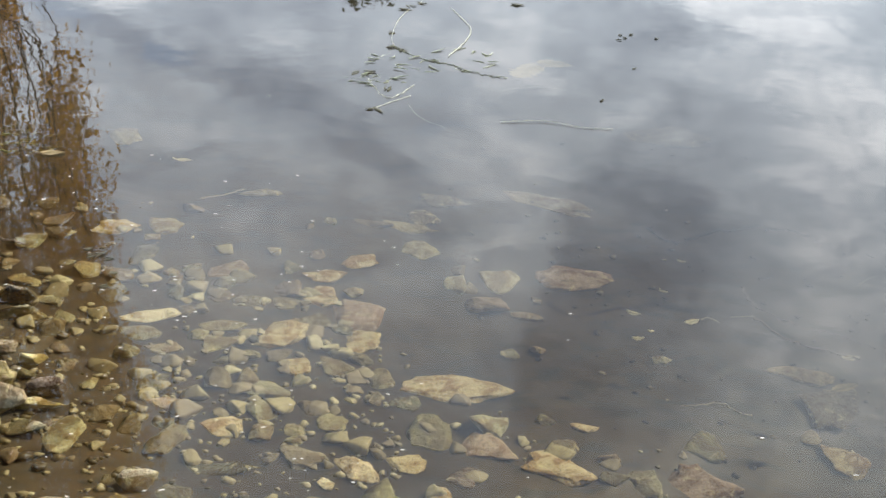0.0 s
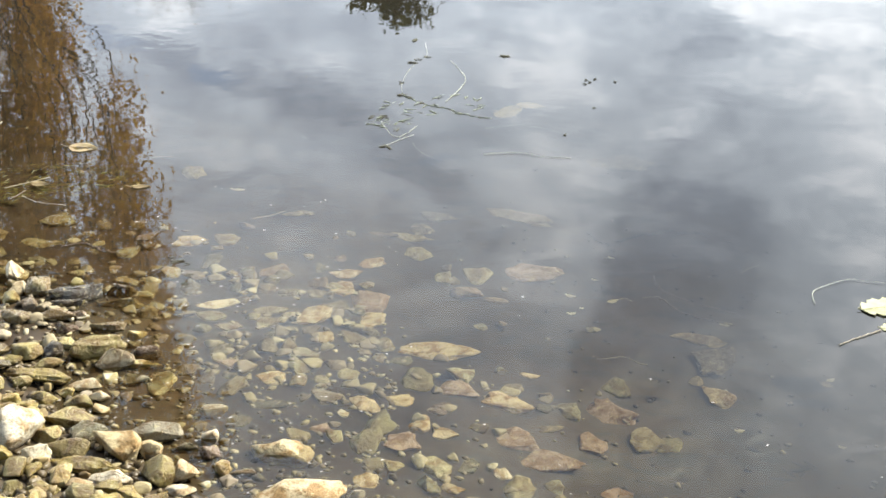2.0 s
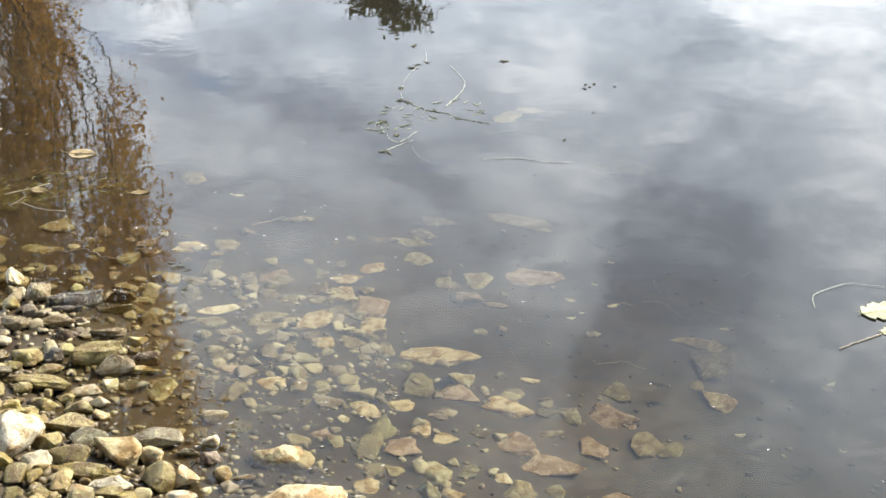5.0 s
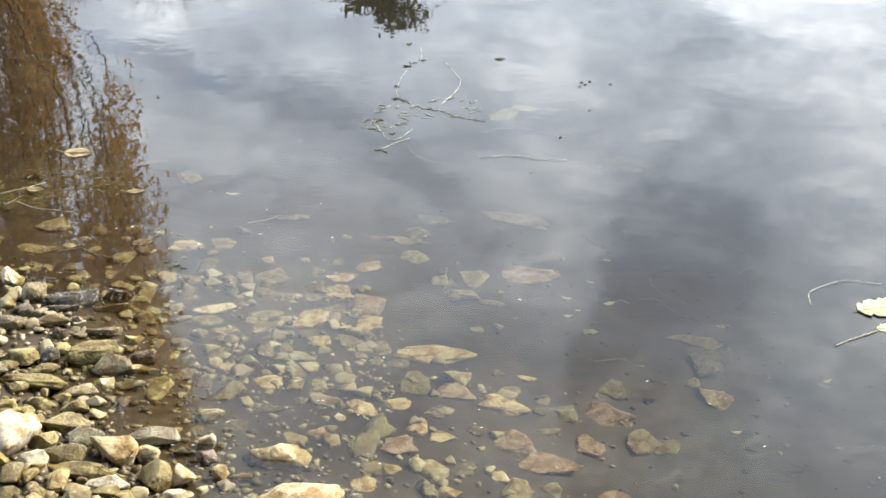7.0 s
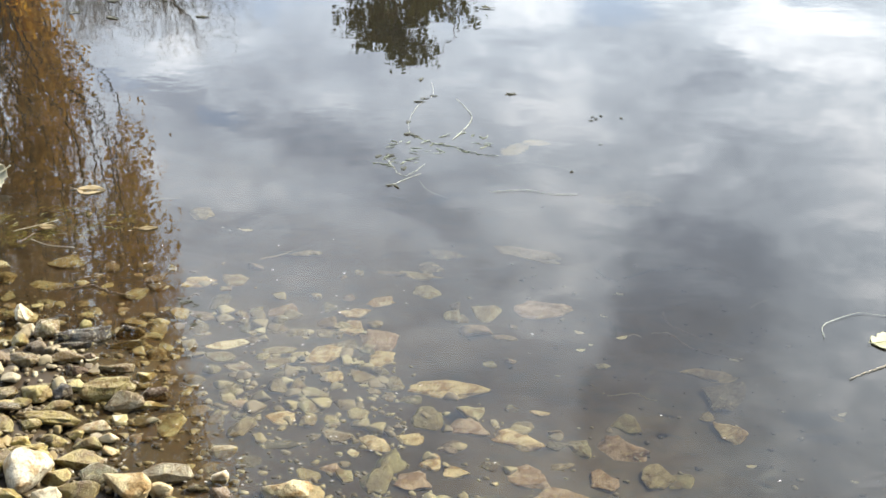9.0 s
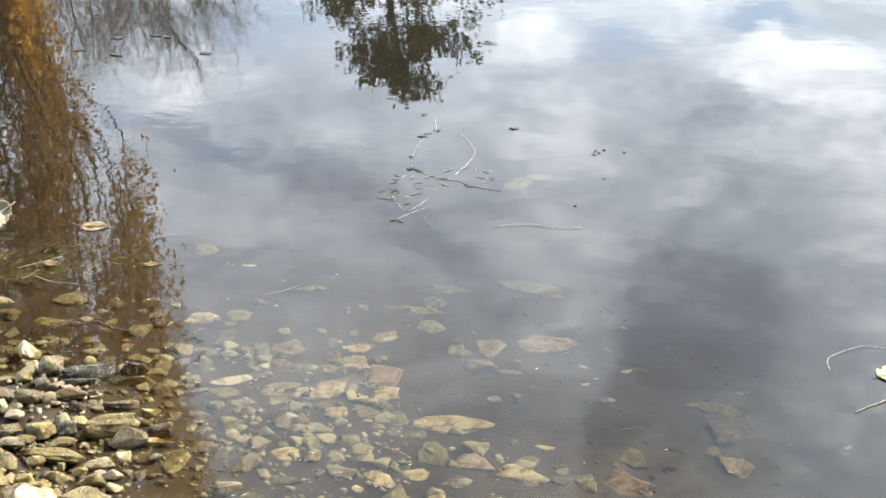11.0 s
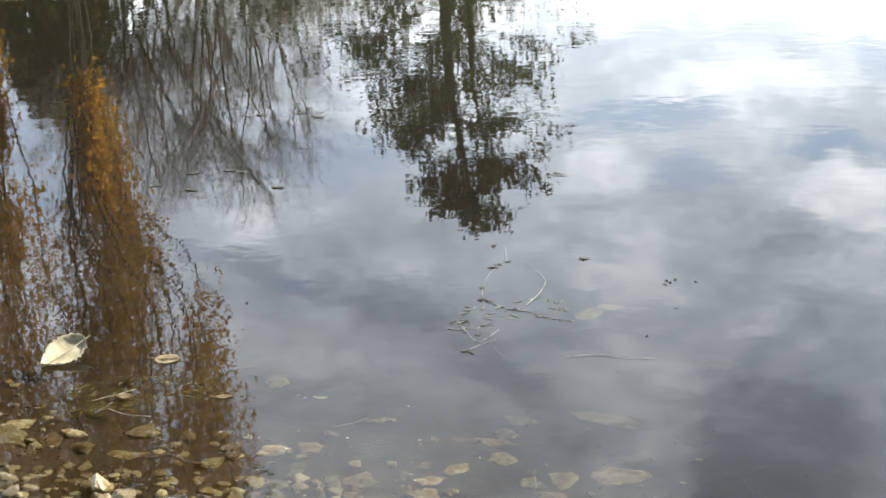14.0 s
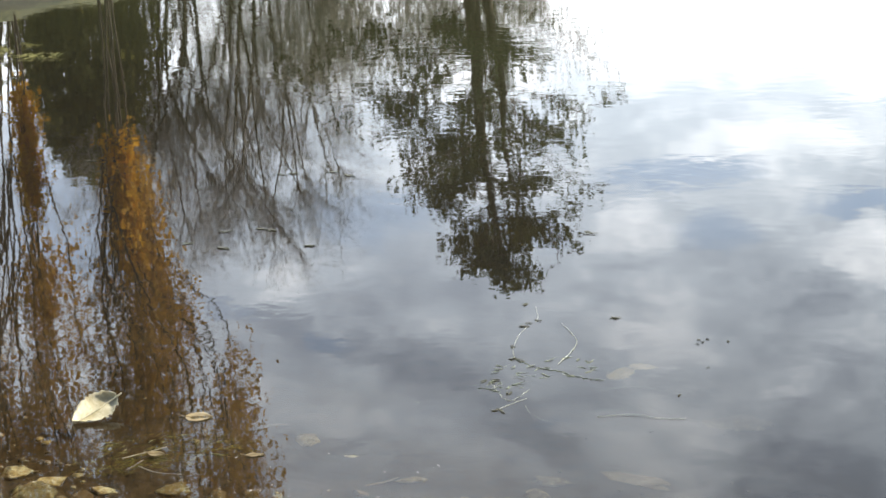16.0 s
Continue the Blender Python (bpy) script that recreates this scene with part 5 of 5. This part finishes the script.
fallen_leaf(0.574, 2.837, -0.022, 0.013, 0.007, -20, leaf_cream, "cream scrap of leaf under the surface", 0.08, seed=45, teeth=0.3, stalk=0.0)
fallen_leaf(0.525, 2.709, -0.022, 0.008, 0.004, 17, leaf_cream, "cream scrap of leaf under the surface", 0.08, seed=46, teeth=0.3, stalk=0.0)
fallen_leaf(0.919, 2.164, -0.022, 0.012, 0.007, -6, leaf_cream, "cream scrap of leaf under the surface", 0.08, seed=47, teeth=0.3, stalk=0.0)
fallen_leaf(0.972, 2.397, -0.022, 0.020, 0.011, 31, leaf_cream, "cream scrap of leaf under the surface", 0.08, seed=48, teeth=0.3, stalk=0.0)
fallen_leaf(0.745, 2.228, -0.022, 0.018, 0.010, 8, leaf_cream, "cream scrap of leaf under the surface", 0.08, seed=49, teeth=0.3, stalk=0.0)

def speck(x, y, size, mat=speck_mat, z=0.001, label="dark scrap of rotting plant afloat on the pond"):
    """A scrap of plant litter afloat: two or three overlapping bits of blade."""
    rs = random.Random(int(x * 1000) + int(y * 7000))
    litter = new("floating_litter")
    litter.matrix_world = pose(x, y, z, 0, 0, rs.uniform(-25, 25))
    for i in range(rs.choice((2, 3))):
        bit = part("scrap", blade_mesh(size * rs.uniform(0.9, 1.6), size * rs.uniform(0.16, 0.30), 0.1, rs.randint(1, 99), 0.25, 0.001, 8, 4), mat, litter)
        bit.matrix_local = pose(rs.uniform(-0.3, 0.3) * size, rs.uniform(-0.3, 0.3) * size, 0.0012 * i, rs.uniform(-2, 2), rs.uniform(-2, 2), rs.uniform(-60, 60))
    return tagged(litter, label, "plant litter", "floating litter")


# a blackish patch of overlapping scraps a little below the surface
for place in ((0.845, 2.135), (0.799, 2.102), (0.825, 2.119)):
    speck(*place, 0.035, clump_mat, -0.05, "blackish patch of overlapping scraps under the surface")
# blackish scraps: curled debris, and black shadow between the stones put into their colour
for place in ((-0.634, 2.858), (-0.605, 2.868), (-0.558, 2.795), (-0.634, 2.824)):
    speck(*place, 0.024, clump_mat, max(0.0, ground_z(*place)) + 0.014, "blackish leaf scraps added for debris and black shadow among the bank stones")
for place in ((-0.366, 2.964), (-0.344, 2.946), (-0.33, 2.929), (-0.317, 2.879), (-0.33, 2.837), (-0.359, 2.941)):
    speck(*place, 0.012)
for place in ((0.266, 4.296), (0.25, 4.27), (0.202, 3.989), (0.222, 3.969), (0.207, 4.09), (0.301, 4.32), (0.533, 4.321), (0.544, 4.32), (0.132, 3.602), (0.147, 3.593), (0.113, 3.819), (0.142, 3.821), (0.175, 3.721), (0.27, 4.484)):
    speck(*place, 0.020)
for place in ((0.76, 4.102), (0.767, 4.081), (0.787, 4.105), (0.844, 4.081), (0.745, 3.869), (0.751, 4.068), (0.629, 3.669), (0.291, 3.904), (0.35, 3.838), (0.411, 3.807)):
    speck(*place, 0.008)

for place in ((-0.698, 6.431), (-0.649, 6.447), (-0.39, 6.371), (-0.471, 6.458), (-0.958, 5.329), (-0.798, 5.25), (-0.653, 5.488), (-0.7, 5.51), (-0.829, 5.491), (-0.492, 5.241), (0.558, 5.316), (-1.653, 6.846)):
    speck(*place, 0.04)


def weed_patch(x, y, across, count, mat, label, seed, z=0.0, height=0.004, length=0.06, turn=20.0):
    """A tangle of thin weed blades lying in the water."""
    rs = random.Random(seed)
    wood = Wood()
    for i in range(count):
        a, d = rs.uniform(0, 2 * math.pi), across * math.sqrt(rs.random())
        p = Vector((math.cos(a) * d, math.sin(a) * d * 0.55, rs.uniform(-height, height)))
        t = radians(turn + rs.gauss(0, 35))
        q = p + Vector((math.cos(t), math.sin(t), rs.uniform(-0.1, 0.1))) * length * rs.uniform(0.5, 1.5)
        m = (p + q) / 2 + Vector((rs.gauss(0, 0.1), rs.gauss(0, 0.1), 0)) * length
        wood.tube([p, m, q], [0.0008, 0.0014, 0.0005], 4)
    ob = mesh_object("pond_weed", wood.verts, wood.faces, mat)
    ob.location = (x, y, z)
    return tagged(ob, label, "water weed", kind="stuff")


weed_patch(-0.70, 3.41, 0.20, 150, moss_mat, "tangled yellow-green weed lying in the shallows", 5, -0.006, 0.006, 0.03)
weed_patch(-0.82, 3.33, 0.12, 70, moss_mat, "tangled yellow-green weed lying in the shallows", 6, -0.006, 0.006, 0.03)
weed_patch(0.275, 3.91, 0.16, 38, weed_mat, "loose green waterweed floating on the pond", 8, 0.0, 0.003, 0.03, 0.0)
weed_patch(0.14, 3.774, 0.07, 26, weed_mat, "loose green waterweed floating on the pond", 9, 0.0, 0.003, 0.025, 0.0)
for k in range(9):
    weed_patch(-3.5 + 0.09 * k + 0.05 * math.sin(k * 5), 10.45 + 0.45 * math.sin(k * 2.3), 0.06 + 0.03 * (k % 3), 30, grass_mat, "pale yellow-green weed tuft afloat far out", 13 + k, 0.012, 0.014, 0.06, 80.0 * math.sin(k))


def flecks(count, label, seed):
    """Small flat pale flecks lying on the surface, too many to count."""
    r = random.Random(seed)
    verts, faces = [], []
    while len(faces) < count:
        x, y = r.uniform(-0.6, 1.3), r.uniform(1.9, 3.4)
        s = shore(x, y)
        if not 0.03 < s < 0.9 or r.random() > (1.0 if s < 0.45 else 0.35) * (1.0 if x < 0.15 else 0.3):
            continue
        k, n, size, t = len(verts), 6, r.uniform(0.0012, 0.0038), r.uniform(-0.5, 0.5)
        for j in range(n):
            a = 2 * math.pi * j / n
            u, v = math.cos(a) * size * r.uniform(0.7, 1.5), math.sin(a) * size * r.uniform(0.2, 0.5)
            verts.append((x + u * math.cos(t) - v * math.sin(t), y + u * math.sin(t) + v * math.cos(t), 0.0012))
        faces.append(tuple(range(k, k + n)))
    return tagged(mesh_object("floating_flecks", verts, faces, fleck_mat, False), label, "plant litter", kind="stuff")


flecks(170, "tiny flat pale flecks on the water near the bank", 77)
